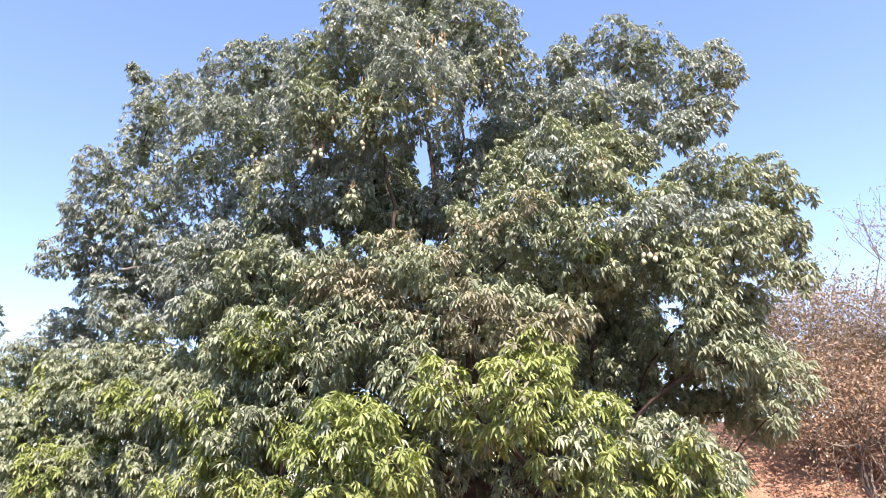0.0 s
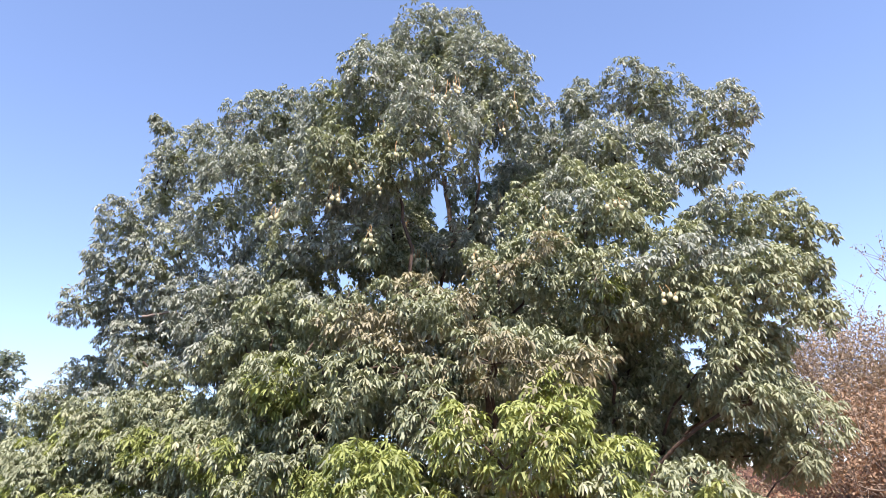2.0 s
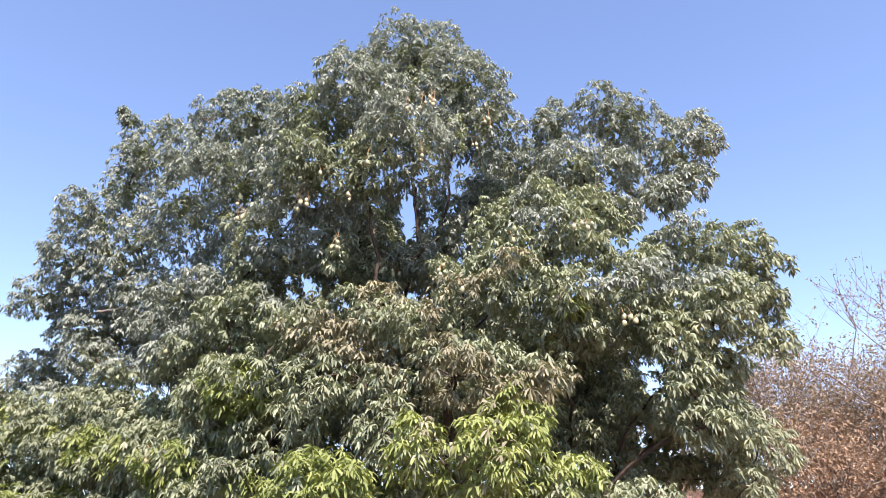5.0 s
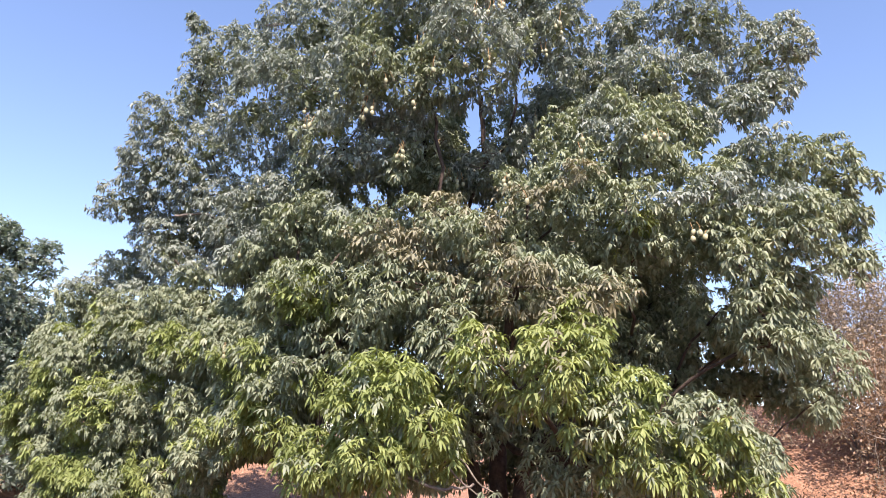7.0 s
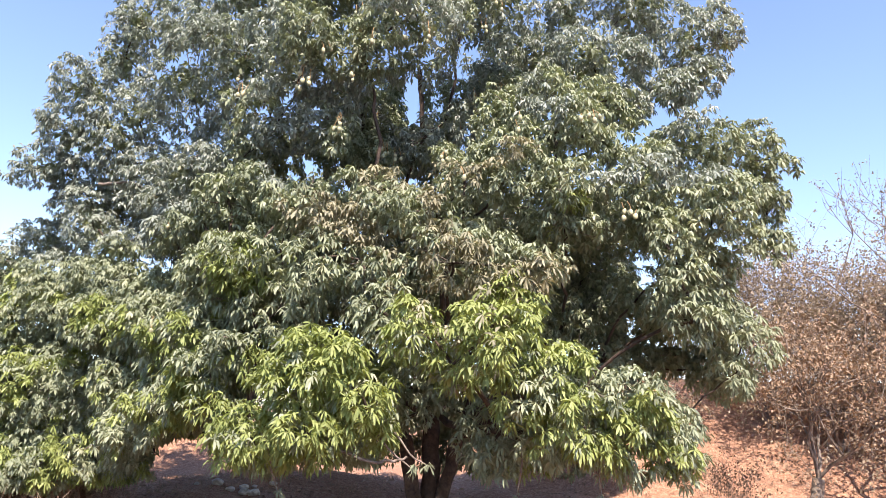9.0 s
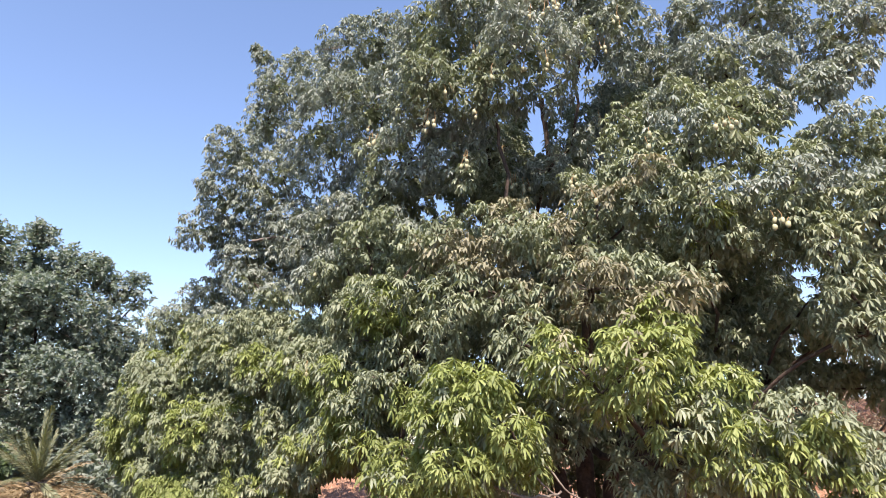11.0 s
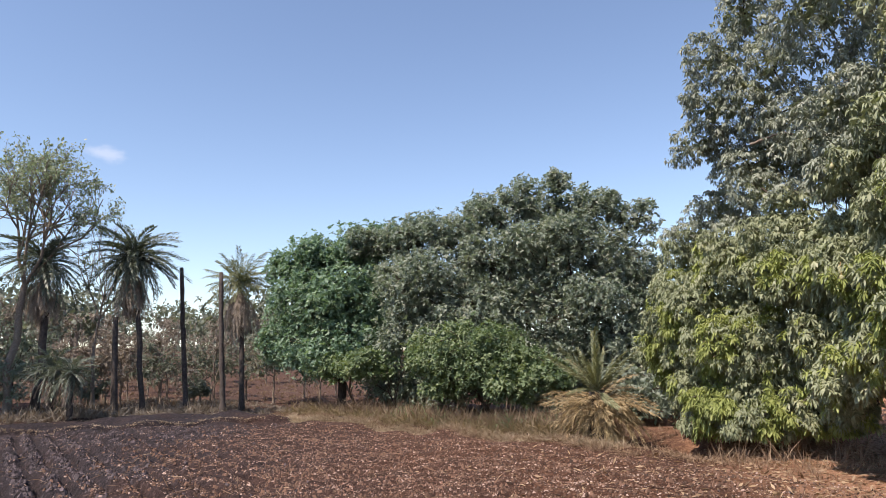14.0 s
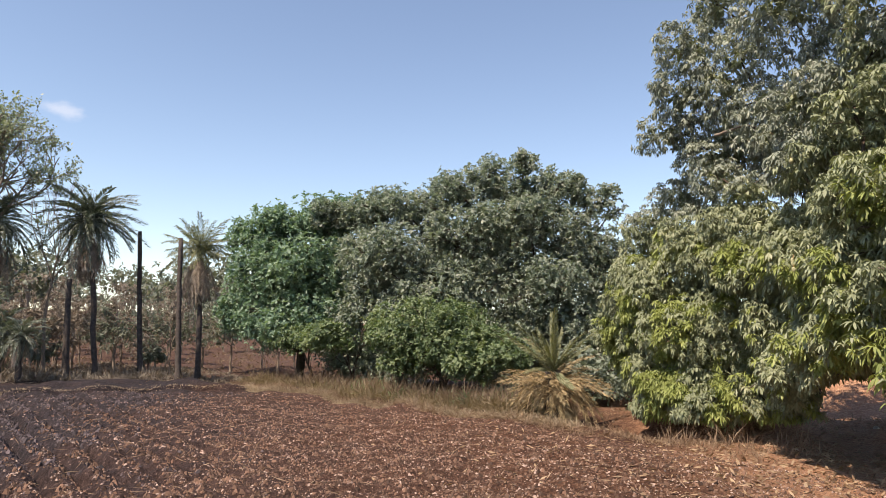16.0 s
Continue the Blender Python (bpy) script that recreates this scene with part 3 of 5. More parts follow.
# upper inner boughs: x, y, z, radius, half height
OLD += [(-6.9, 13.2, 10.9, 0.11, 0.1), (5, 10.6, 8.6, 0.41, 0.61), (-0.7, 12.8, 8.2, 0.47, 0.47), (4.7, 10.5, 7.7, 0.39, 0.39), (0.2, 12.6, 7.5, 0.63, 0.51), (-1.6, 11.5, 7.4, 0.53, 0.42), (-0.7, 12.8, 7.2, 1.15, 0.57), (-1, 11.4, 6.7, 0.62, 0.62), (-3.5, 11.8, 6, 0.83, 0.41), (-5, 12.9, 5.7, 0.78, 0.44), (-0.8, 10.2, 5.3, 0.62, 0.36), (-6.6, 13.4, 5.2, 0.63, 0.4), (2.8, 10.8, 5, 1.03, 0.47), (-2, 10.2, 4.8, 0.61, 0.35), (-5.7, 12.7, 4.7, 0.53, 0.3), (2, 9.2, 4.5, 0.63, 0.28), (0.6, 9.6, 4.5, 0.49, 0.33)]
# middle inner boughs: x, y, z, radius, half height
OLD += [(-5, 13.6, 4.1, 0.63, 0.43), (3.6, 9.8, 3.9, 0.37, 0.26), (-3.1, 11.8, 3.8, 1.08, 0.49), (3.3, 10.1, 3.7, 0.5, 0.38), (3.5, 8.9, 3.7, 0.44, 0.3), (4, 9.2, 3.6, 0.3, 0.3), (-2.7, 10.1, 3.4, 0.67, 0.37), (4, 10.2, 3.4, 0.51, 0.34), (-2.9, 10.7, 3.4, 0.61, 0.4), (3.7, 9.1, 3.2, 0.45, 0.34), (4.7, 9.7, 3.1, 0.44, 0.36), (0.3, 10.4, 2.7, 0.6, 0.52), (4.6, 9.8, 2.6, 0.36, 0.32), (0.2, 10.6, 2.5, 0.68, 0.51), (-2.8, 13, 2.3, 0.64, 0.53), (-0.3, 10.4, 2.1, 0.51, 0.51), (-2, 12.4, 2, 0.6, 0.4)]
# the dome of low boughs over the verge: x, y, z, radius, half height
OLD += [(-10.0, 15.25, 1.92, 0.75, 0.54), (-9.5, 15.5, 3.05, 0.75, 0.54), (-8.5, 15.12, 1.92, 0.88, 0.62), (-8.5, 14.88, 0.68, 0.75, 0.54), (-7.18, 14.6, 3.21, 0.88, 0.64), (-6.47, 13.51, 1.91, 0.79, 0.57), (-6.3, 13.05, 0.9, 0.67, 0.48), (-5.31, 12.96, 3.18, 0.8, 0.57), (-5.0, 12.19, 2.22, 0.73, 0.52), (-4.7, 11.54, 1.39, 0.56, 0.41), (-4.0, 11.8, 3.2, 0.7, 0.5), (-3.8, 11.2, 2.4, 0.65, 0.47), (-3.8, 10.9, 1.6, 0.5, 0.36), (-3.1, 11.1, 3.3, 0.65, 0.47), (-3.0, 10.6, 2.5, 0.6, 0.43), (-3.0, 10.3, 1.9, 0.45, 0.32)]
# boughs between the dome and the young leaves: x, y, z, radius, half height
OLD += [(-3.0, 9.8, 3.0, 0.50, 0.36), (-2.8, 9.4, 2.3, 0.42, 0.30), (-3.0, 10.2, 3.8, 0.55, 0.40), (-2.4, 9.2, 2.6, 0.42, 0.30), (-3.4, 9.9, 2.0, 0.38, 0.27), (-2.4, 9.7, 3.2, 0.50, 0.36), (-2.7, 9.3, 1.9, 0.32, 0.23), (2.6, 9.6, 6.0, 0.42, 0.30), (3.2, 9.3, 5.7, 0.40, 0.29), (3.8, 9.7, 7.0, 0.38, 0.27)]
# hanging boughs: x, y, z, radius, half height
OLD += [(-4.1, 14.8, 1.9, 0.72, 0.48), (-1.4, 9.1, 1.7, 0.37, 0.3), (-2.3, 9.8, 1.5, 0.4, 0.32), (-3.5, 11.5, 1.4, 0.56, 0.33), (-1.8, 8.8, 1.3, 0.43, 0.22), (-5, 13.2, 1.3, 0.84, 0.37), (-5, 13.5, 1.3, 0.53, 0.37), (-6.3, 13.4, 1.1, 0.87, 0.38), (-7.6, 13.4, 1, 0.86, 0.38), (-7.3, 13.5, 1, 0.94, 0.37), (-6.2, 13.5, 1, 0.74, 0.32), (-4.8, 13.3, 1, 0.59, 0.35), (-7.6, 13.2, 0.7, 0.69, 0.45), (-5.7, 13.3, 0.7, 0.62, 0.32), (-6.6, 13, 0.6, 0.76, 0.33)]
# young boughs: x, y, z, radius, half height
YOUNG += [(-1.1, 7.85, 2.45, 0.55, 0.36), (-0.05, 8, 2.8, 0.36, 0.36), (0.85, 7.8, 2.6, 0.6, 0.48), (-1.4, 7.9, 2.2, 0.5, 0.4), (-0.6, 7.9, 2.0, 0.46, 0.36), (-1.9, 8.2, 1.55, 0.5, 0.34), (-1.2, 7.9, 1.6, 0.5, 0.3), (1.1, 8.25, 3.1, 0.45, 0.42), (1.55, 8.0, 2.35, 0.45, 0.36), (-0.45, 8.2, 1.65, 0.36, 0.26), (0.4, 8.0, 2.4, 0.3, 0.3)]
# young side boughs: x, y, z, radius, half height
YOUNG += [(-2.55, 9.3, 3.75, 0.5, 0.36), (-3, 10.2, 4, 0.5, 0.36), (1.85, 8.0, 1.85, 0.5, 0.38), (2.55, 8.15, 1.8, 0.5, 0.34), (3.05, 8.3, 1.5, 0.3, 0.24), (-4.0, 10.4, 1.85, 0.26, 0.2), (-3.1, 9.8, 2.05, 0.32, 0.2), (1.92, 8.75, 4.72, 0.3, 0.14), (2.2, 8.1, 1.5, 0.36, 0.24)]
# the side that faces away from the field
OLD += [(4.6 * math.sin(a) + 0.3, 11.6 + 4.4 * math.cos(a), 3.0 + 1.6 * (k % 3), 1.35, 0.95) for k, a in enumerate([-1.25, -0.95, -0.65, -0.35, -0.05, 0.25, 0.55, 0.85, 1.15])]
# low boughs behind the trunk
OLD += [(-0.8, 15.4, 1.7, 1.3, 0.9), (0.9, 15.8, 1.5, 1.4, 0.9), (2.6, 15.2, 1.6, 1.2, 0.9)]
# dense boughs round and behind the fork of the trunk
OLD += [(-0.5, 13.6, 2.3, 1.0, 0.8), (0.9, 13.4, 2.5, 1.0, 0.8), (2.2, 13.4, 2.5, 0.9, 0.8), (-2.0, 13.6, 2.6, 1.0, 0.8), (-1.0, 12.4, 3.8, 0.8, 0.6), (0.4, 12.4, 4.0, 0.8, 0.6), (-2.4, 12.2, 3.2, 0.8, 0.6), (1.0, 12.8, 1.9, 0.7, 0.5), (-1.0, 12.7, 1.35, 0.7, 0.4), (1.6, 12.5, 1.35, 0.7, 0.4), (2.7, 12.2, 1.4, 0.6, 0.4), (-2.2, 13.0, 1.5, 0.6, 0.4)]
# unseen back boughs, added to cast shade on the ground behind the trunk
OLD += [(-4.5, 16.0, 4.6, 1.3, 0.9), (-2.5, 16.8, 5.2, 1.5, 1.0), (-0.3, 17.2, 5.4, 1.5, 1.0), (1.9, 17.0, 5.0, 1.5, 1.0), (3.8, 16.0, 4.4, 1.3, 0.9), (-1.5, 15.6, 6.8, 1.4, 0.9), (1.0, 15.8, 6.6, 1.4, 0.9), (-3.6, 15.2, 6.2, 1.2, 0.8), (3.0, 14.8, 6.0, 1.2, 0.8)]
# shaded boughs on the bank side
OLD += [(2.8, 12.2, 4.0, 0.9, 0.7), (3.6, 11.8, 3.3, 0.7, 0.5), (1.9, 11.8, 4.6, 0.8, 0.6), (4.4, 11.6, 3.6, 0.6, 0.4)]
OLD += [(2.3, 11.8, 4.6, 0.7, 0.5), (3.2, 12.4, 4.0, 0.7, 0.5), (2.0, 12.0, 3.6, 0.6, 0.5), (-0.2, 11.3, 6.4, 0.6, 0.45), (-0.9, 11.2, 6.1, 0.6, 0.4), (0.3, 11.4, 7.0, 0.4, 0.4)]
# low boughs added out of sight to shade the ground on the bank side
OLD += [(2.2, 10.2, 1.9, 0.8, 0.4), (3.2, 10.3, 1.9, 0.8, 0.4), (3.9, 10.4, 1.8, 0.5, 0.35)]
# leaves that hang before the trunk
OLD += [(1.1, 9.0, 1.65, 0.5, 0.45), (-0.6, 9.2, 1.9, 0.4, 0.35), (1.6, 9.2, 1.5, 0.4, 0.35)]
# shaded boughs behind the recess
OLD += [(2.35, 12.9, 9.2, 0.7, 0.7), (1.8, 13.1, 9.4, 0.7, 0.7), (2.4, 12.8, 8.4, 0.7, 0.6), (1.3, 13.2, 8.7, 0.6, 0.6)]
# boughs that fill the lee side: x, y, z, radius, half height
OLD += [(-2.9, 10.9, 6.1, 0.5, 0.4), (-2.6, 10.8, 6.45, 0.4, 0.3), (-3.3, 11.2, 5.8, 0.5, 0.35), (-4.3, 11.5, 5.75, 0.5, 0.35), (2.7, 11.0, 5.0, 0.4, 0.3), (-3.1, 10.4, 5.0, 0.5, 0.36), (-2.7, 10.3, 5.4, 0.45, 0.32), (-3.6, 10.7, 4.75, 0.5, 0.36), (-4.2, 11.2, 4.6, 0.5, 0.36)]
# sparse leaves round the inner limbs
OLD += [(-1.0, 12.6, 7.4, 0.8, 0.5), (0.0, 12.9, 7.9, 0.6, 0.4), (0.6, 12.2, 7.3, 0.55, 0.55), (-1.9, 12.3, 6.7, 0.77, 0.5), (3.5, 10.9, 7.2, 0.4, 0.35)]
TRUNK = (0.25, 11.3)


def noise_at(p):
    return np.array([noise.noise(Vector(q)) for q in p])


# where the sky shows through the crown beside its limbs: a point, the slopes of the gap, half width, half height, share of leaves missing
GAPS = [(-3.87, 12.0, 0.99, -0.323, -0.067, 0.55, 0.42, 1.0), (3.63, 10.7, 4.07, 0.339, 0.212, 0.19, 0.22, 0.95), (3.38, 10.8, 3.36, 0.314, 0.145, 0.2, 0.28, 0.75), (4.0, 10.6, 3.14, 0.379, 0.127, 0.3, 0.2, 0.6), (-0.3, 11.8, 7.5, -0.025, 0.49, 0.2, 0.52, 1.0), (0.14, 11.8, 7.5, 0.01, 0.48, 0.17, 0.42, 0.8), (-2.16, 11.6, 6.0, -0.186, 0.36, 0.4, 0.32, 0.6), (-1.57, 11.7, 5.8, -0.134, 0.34, 0.2, 0.18, 0.85), (-2.9, 11.4, 7.05, -0.25, 0.45, 0.16, 0.16, 0.9), (-4.3, 11.2, 7.9, -0.38, 0.54, 0.3, 0.24, 0.85)]


def gaps(p, rng):
    gone = np.zeros(len(p), bool)
    for x, y, z, sx, sz, w, h, share in GAPS:
        d = p[:, 1] - y
        gone |= (((p[:, 0] - x - sx * d) / w) ** 2 + ((p[:, 2] - z - sz * d) / h) ** 2 < 1) & (rng.random(len(p)) < share)
    return gone


def mango_tree():
    rng = np.random.default_rng(11)
    tree = thing("mango_tree", (TRUNK[0], TRUNK[1], gz(*TRUNK)), label="large spreading mango tree with dense drooping leaves and hanging fruit", category="tree")
    to_tree = Matrix.Translation(-tree.location)

    def put(name, vf, mat, smooth_=False, label=""):
        ob = mesh_object(name, vf[0], vf[1], mat, tree, smooth_, label)
        ob.matrix_parent_inverse = to_tree
        return ob
    old, young = bumpy(OLD, rng), bumpy(YOUNG, rng)
    every = np.array(OLD + YOUNG)
    z0 = gz(*TRUNK) - 0.1
    for (dx, dy, fx, fy, fz, thick), pick in (((-0.1, 0.0, -0.4, 0.0, 1.5, 0.11), every[:, 0] < -1.6), ((0.03, 0.08, 0.0, 0.2, 1.9, 0.14), np.abs(every[:, 0] - 0.1) <= 1.7), ((0.13, -0.02, 0.45, 0.05, 1.5, 0.1), every[:, 0] > 1.8)):
        trunk, limbs = skeleton((TRUNK[0] + dx, TRUNK[1] + dy, z0), (TRUNK[0] + fx, TRUNK[1] + fy, fz), every[pick], rng, thick, 0.012)
        put("trunk", trunk, M_BARK, True, "rough dark mango stem")
        put("limb_crown", limbs, M_BARK, True, "dark crooked limbs")
    p, o, own = crown_points(old, 38, rng, 0.76, (0.7, 1.06))
    keep = (o[:, 1] < 0.25) | (rng.random(len(o)) < np.where(p[:, 2] > 3.5, 0.45, 0.2))      # the far side from the field is thinner
    keep &= (rng.random(len(o)) < 0.9) | (p[:, 0] > -2.4 + 0.6 * noise_at(p * 0.9)) | (p[:, 2] < 3.6)      # the lee side is open
    keep &= (rng.random(len(o)) < 0.82) | (p[:, 0] > -4.4) | (p[:, 2] < 4.2)
    keep &= ~gaps(p, rng)
    p, o, own = p[keep], o[keep], own[keep]
    low_left = [lobe for lobe in old if lobe[0] < -3.0 and lobe[2] < 4.4]      # the low boughs over the verge are denser
    p3, o3, _ = crown_points(low_left, 26, rng, 0.8, (0.85, 1.08))
    shut = ~gaps(p3, rng)
    p3, o3 = p3[shut], o3[shut]
    p, o = np.concatenate([p, p3]), np.concatenate([o, o3])
    own = np.concatenate([own, np.full(len(p3), -1)])
    tagged(put("branchwork", twigs(p[own >= 0], own[own >= 0], old, rng, 0.03, 0.008), M_TWIG, True, "thin grey twigs"), kind="stuff")
    p2, o2, own2 = crown_points(young, 36, rng, 0.74, (0.7, 1.06))
    # some young flushes among the old leaves of the low boughs, and the reverse
    flush = (noise_at(p * 1.7) > np.where(p[:, 0] < -2.4, 0.11, 0.34) + 0.2 * np.maximum(0, p[:, 2] - 2.6)) & (p[:, 2] < 4.4) & (p[:, 1] < 15.5) & (p[:, 0] < 2.6)
    mature = rng.random(len(p2)) < 0.15
    po, oo = np.concatenate([p[~flush], p2[mature]]), np.concatenate([o[~flush], o2[mature]])
    py, oy = np.concatenate([p[flush], p2[~mature]]), np.concatenate([o[flush], o2[~mature]])
    pi, oi, _ = crown_points(OLD + YOUNG, 7, rng, 0.0, (0.15, 0.66))
    shut = ~gaps(pi, rng) & ((pi[:, 2] > 4.0) | (pi[:, 1] > 10.0))
    pi, oi = pi[shut], oi[shut]
    tagged(put("inner_foliage", whorls(pi, oi, rng, 7, 0.16, 0.075, (40, 110), (0.3, 1.0), 0.3), M_MANGO, False, "shaded inner leaves"), kind="stuff")
    patch = noise_at(po * 0.7)
    # upper and left crown: greyer leaf colour stands in for haze and shade
    grey = (po[:, 0] < -3.7 + 1.5 * patch) & (po[:, 2] > 4.6 + 0.8 * patch) | (po[:, 0] > 3.6 + 1.5 * patch) & (po[:, 2] > 7.2)
    grey |= (patch > 0.42 - 0.2 * np.clip(po[:, 2] - 5.0, 0, 5)) & (po[:, 2] > 5.0)
    tan = ~grey & (noise_at(po * 0.8 + 7.0) - 0.5 * np.hypot((po[:, 0] - 0.1) / 1.1, (po[:, 2] - 4.2) / 1.3) > -0.42) & (po[:, 1] < 10.5)
    for sel, mat, words in ((~grey & ~tan, M_MANGO, "olive-green drooping mango leaves"), (grey, M_DUSTYHAZE, "dusty grey-green mango leaves with pale haze and shade in their colour"), (tan, M_TAN, "ageing brownish-olive mango leaves")):
        back = (oo[:, 1] > 0.3) | (po[:, 1] > 14.6)
        low = (po[:, 2] < 4.2) & ~back & (po[:, 1] < 10.5)
        tagged(put("foliage", join([whorls(po[sel & low], oo[sel & low], rng, 11, 0.14, 0.03, (50, 100), (0.5, 1.25), 0.9, True), whorls(po[sel & ~low & ~back], oo[sel & ~low & ~back], rng, 11, 0.13, 0.038, (55, 105), (0.6, 1.4), 0.9), whorls(po[sel & back], oo[sel & back], rng, 6, 0.155, 0.056, (42, 98), (0.3, 0.95), 0.9)]), mat, False, words), kind="stuff")
    tagged(put("young_foliage", whorls(py, oy, rng, 12, 0.145, 0.029, (40, 96), (0.5, 1.2), 1.0, True), M_YOUNG, False, "bright yellow-green young mango leaves"), kind="stuff")
    # bare drooping twigs with a last tuft of leaves
    for x, y, z, dx, drop in ((-0.75, 8.1, 1.75, 0.75, 0.55), (-0.35, 8.2, 1.6, 0.5, 0.35), (-1.75, 8.2, 1.5, 0.25, 0.6), (2.1, 8.3, 1.5, 0.1, 0.55), (1.35, 8.6, 1.5, -0.1, 0.6), (-4.02, 11.67, 1.93, -0.4, 0.5)):
        u = np.linspace(0, 1, 9)
        arc = np.stack([x + dx * u, y - 0.1 * u + 0.04 * np.sin(9 * u), z - drop * u ** 1.6 + 0.05 * np.sin(7 * u)], -1)
        put("hanging_twig", tube(arc, np.linspace(0.016, 0.007, 9), 6), M_TWIG, True, "pale bare drooping twig")
        e = arc[-1:] + rng.normal(0, 0.015, (3, 3))
        put("leaf_tuft", whorls(e, np.array([[0, -0.3, -1.0]] * 3), rng, 6, 0.10, 0.024, (15, 80), (0.3, 0.9), 0.0), M_MANGO, False)
    # bare curved boughs that show among the leaves
    for thick, pts in ((0.014, ((-5.4, 12.66, 2.33), (-5.26, 12.44, 1.61), (-5.58, 12.64, 1.14), (-6.32, 13.14, 0.73))), (0.013, ((-7.61, 14.5, 1.74), (-8.4, 14.94, 1.1), (-7.48, 14.41, 0.99), (-6.44, 13.73, 1.22))),
                       (0.014, ((-5.58, 12.8, 2.23), (-6.62, 13.57, 1.65), (-7.68, 14.31, 1.74))), (0.022, ((-1.02, 8.1, 1.44), (-0.42, 8.05, 1.28), (-0.07, 8.06, 1.36))), (0.03, ((-6.39, 12.9, 5.98), (-5.75, 12.9, 6.08), (-5.03, 13.0, 5.66))),
                       (0.05, ((-0.22, 11.6, 8.1), (-0.14, 11.7, 7.4), (-0.12, 11.8, 6.8), (-0.4, 11.8, 5.8))), (0.065, ((-1.24, 11.6, 7.5), (-1.18, 11.7, 6.6), (-1.2, 11.7, 6.0), (-1.0, 11.6, 4.6))), (0.045, ((-0.9, 11.6, 7.2), (-1.08, 11.7, 6.8), (-1.18, 11.7, 6.3)))):
        q = np.array(pts)
        u = np.linspace(0, len(q) - 1, 5 * len(q))
        arc = np.stack([np.interp(u, np.arange(len(q)), q[:, k]) for k in range(3)], -1)
        arc[1:-1] = (arc[:-2] + arc[1:-1] + arc[2:]) / 3
        dark = thick > 0.04
        put("bough", tube(arc + rng.normal(0, 0.008, arc.shape), np.linspace(thick, thick * 0.65, len(arc)), 7), M_BARK if dark else M_TWIG, True, "dark bare limb" if dark else "pale bare curved bough")
    # fruit in clusters on long stalks, on the side that faces the field
    front = np.nonzero((o[:, 1] < -0.3) & (p[:, 2] > 3.0) & (np.abs(p[:, 0]) < 4.5) & (p[:, 2] < 9.2) & (o[:, 2] < 0.5))[0]
    likely = 0.04 + 1.0 * np.exp(-((p[front, 0] + 0.2) / 1.3) ** 2 - ((p[front, 2] - 7.4) / 1.5) ** 2) + 0.25 * np.exp(-((p[front, 0] - 0.4) / 0.7) ** 2 - ((p[front, 2] - 4.2) / 1.0) ** 2)
    seeds = rng.choice(front, 95, replace=False, p=likely / likely.sum())
    seeds = seeds[np.argsort(p[seeds, 0])]
    fruit_mesh = None
    for i in seeds:
        tips = []
        for k in range(rng.integers(1, 5)):
            top = p[i] + o[i] * 0.12 + rng.normal(0, 0.05, 3) + np.array([0, -0.12, 0])
            tips.append(top + np.array([rng.normal(0, 0.03), -0.04, -rng.uniform(0.04, 0.3 if p[i, 2] > 6.0 else 0.15)]))
            put("fruit_stalk", tube(wander(top, tips[-1], 4, 0.05, rng), [0.006, 0.0055, 0.005, 0.0045], 4), M_STALK, True)
        for tip in tips:
            if fruit_mesh is None:
                bm = bmesh.new()
                bmesh.ops.create_icosphere(bm, subdivisions=2, radius=0.033)
                for v in bm.verts:
                    v.co.z *= 1.3
                    v.co.x += 0.006 * (v.co.z / 0.036) ** 2
                    v.co.y *= 0.85
                fruit_mesh = bpy.data.meshes.new("mango")
                bm.to_mesh(fruit_mesh)
                bm.free()
                fruit_mesh.materials.append(M_FRUIT)
                for poly in fruit_mesh.polygons:
                    poly.use_smooth = True
            fruit = new("mango", fruit_mesh)
            fruit.parent = tree
            fruit.matrix_parent_inverse = to_tree
            s = rng.uniform(0.75, 1.15)
            fruit.matrix_basis = pose(tip[0], tip[1], tip[2] - 0.04 * s, rng.uniform(-15, 15), rng.uniform(-15, 15), rng.uniform(0, 360)) @ Matrix.Diagonal((s, s, s, 1))
    return tree


mango_tree()


# ---- broad-leaved trees and bushes ----
def broad_tree(name, root, fork_z, lobes, mat, thick, density, leaves, length, width, seed, label, category="tree", bark=None, spread=(35, 105), droop=(0.05, 0.4), share=0.10, inner=0.68, shell=(0.55, 1.24), group="", knobs=6):
    rng = np.random.default_rng(seed)
    z0 = gz(*root)
    tree = thing(name, (root[0], root[1], z0), label=label, category=category, group=group)
    back = Matrix.Translation(-tree.location)
    bark = bark or M_BARK
    lobes = bumpy(lobes, rng, knobs, 0.42)
    trunk, limbs = skeleton((root[0], root[1], z0 - 0.1), (root[0], root[1], z0 + fork_z), lobes, rng, thick, max(0.012, thick * 0.1))
    p, o, own = crown_points(lobes, density, rng, inner, shell)
    keep = (o @ unit(np.array([-root[0], -root[1], 0.0])) > -0.25) | (rng.random(len(o)) < 0.4)      # thinner on the side away from the field
    p, o, own = p[keep], o[keep], own[keep]
    pi, oi, _ = crown_points(lobes, density * 0.22, rng, 0.0, (0.1, 0.6))
    for part_name, vf, m, sm in (("trunk", trunk, bark, True), ("limb_crown", limbs, bark, True), ("branchwork", twigs(p, own, lobes, rng, share, 0.012), bark, True),
                                 ("foliage", join([whorls(p, o, rng, leaves, length, width, spread, droop), whorls(pi, oi, rng, 5, length * 1.5, width * 1.8)]), mat, False)):
        ob = mesh_object(part_name, vf[0], vf[1], m, tree, sm)
        ob.matrix_parent_inverse = back
        if part_name in ("foliage", "branchwork"):
            tagged(ob, kind="stuff")
    return tree


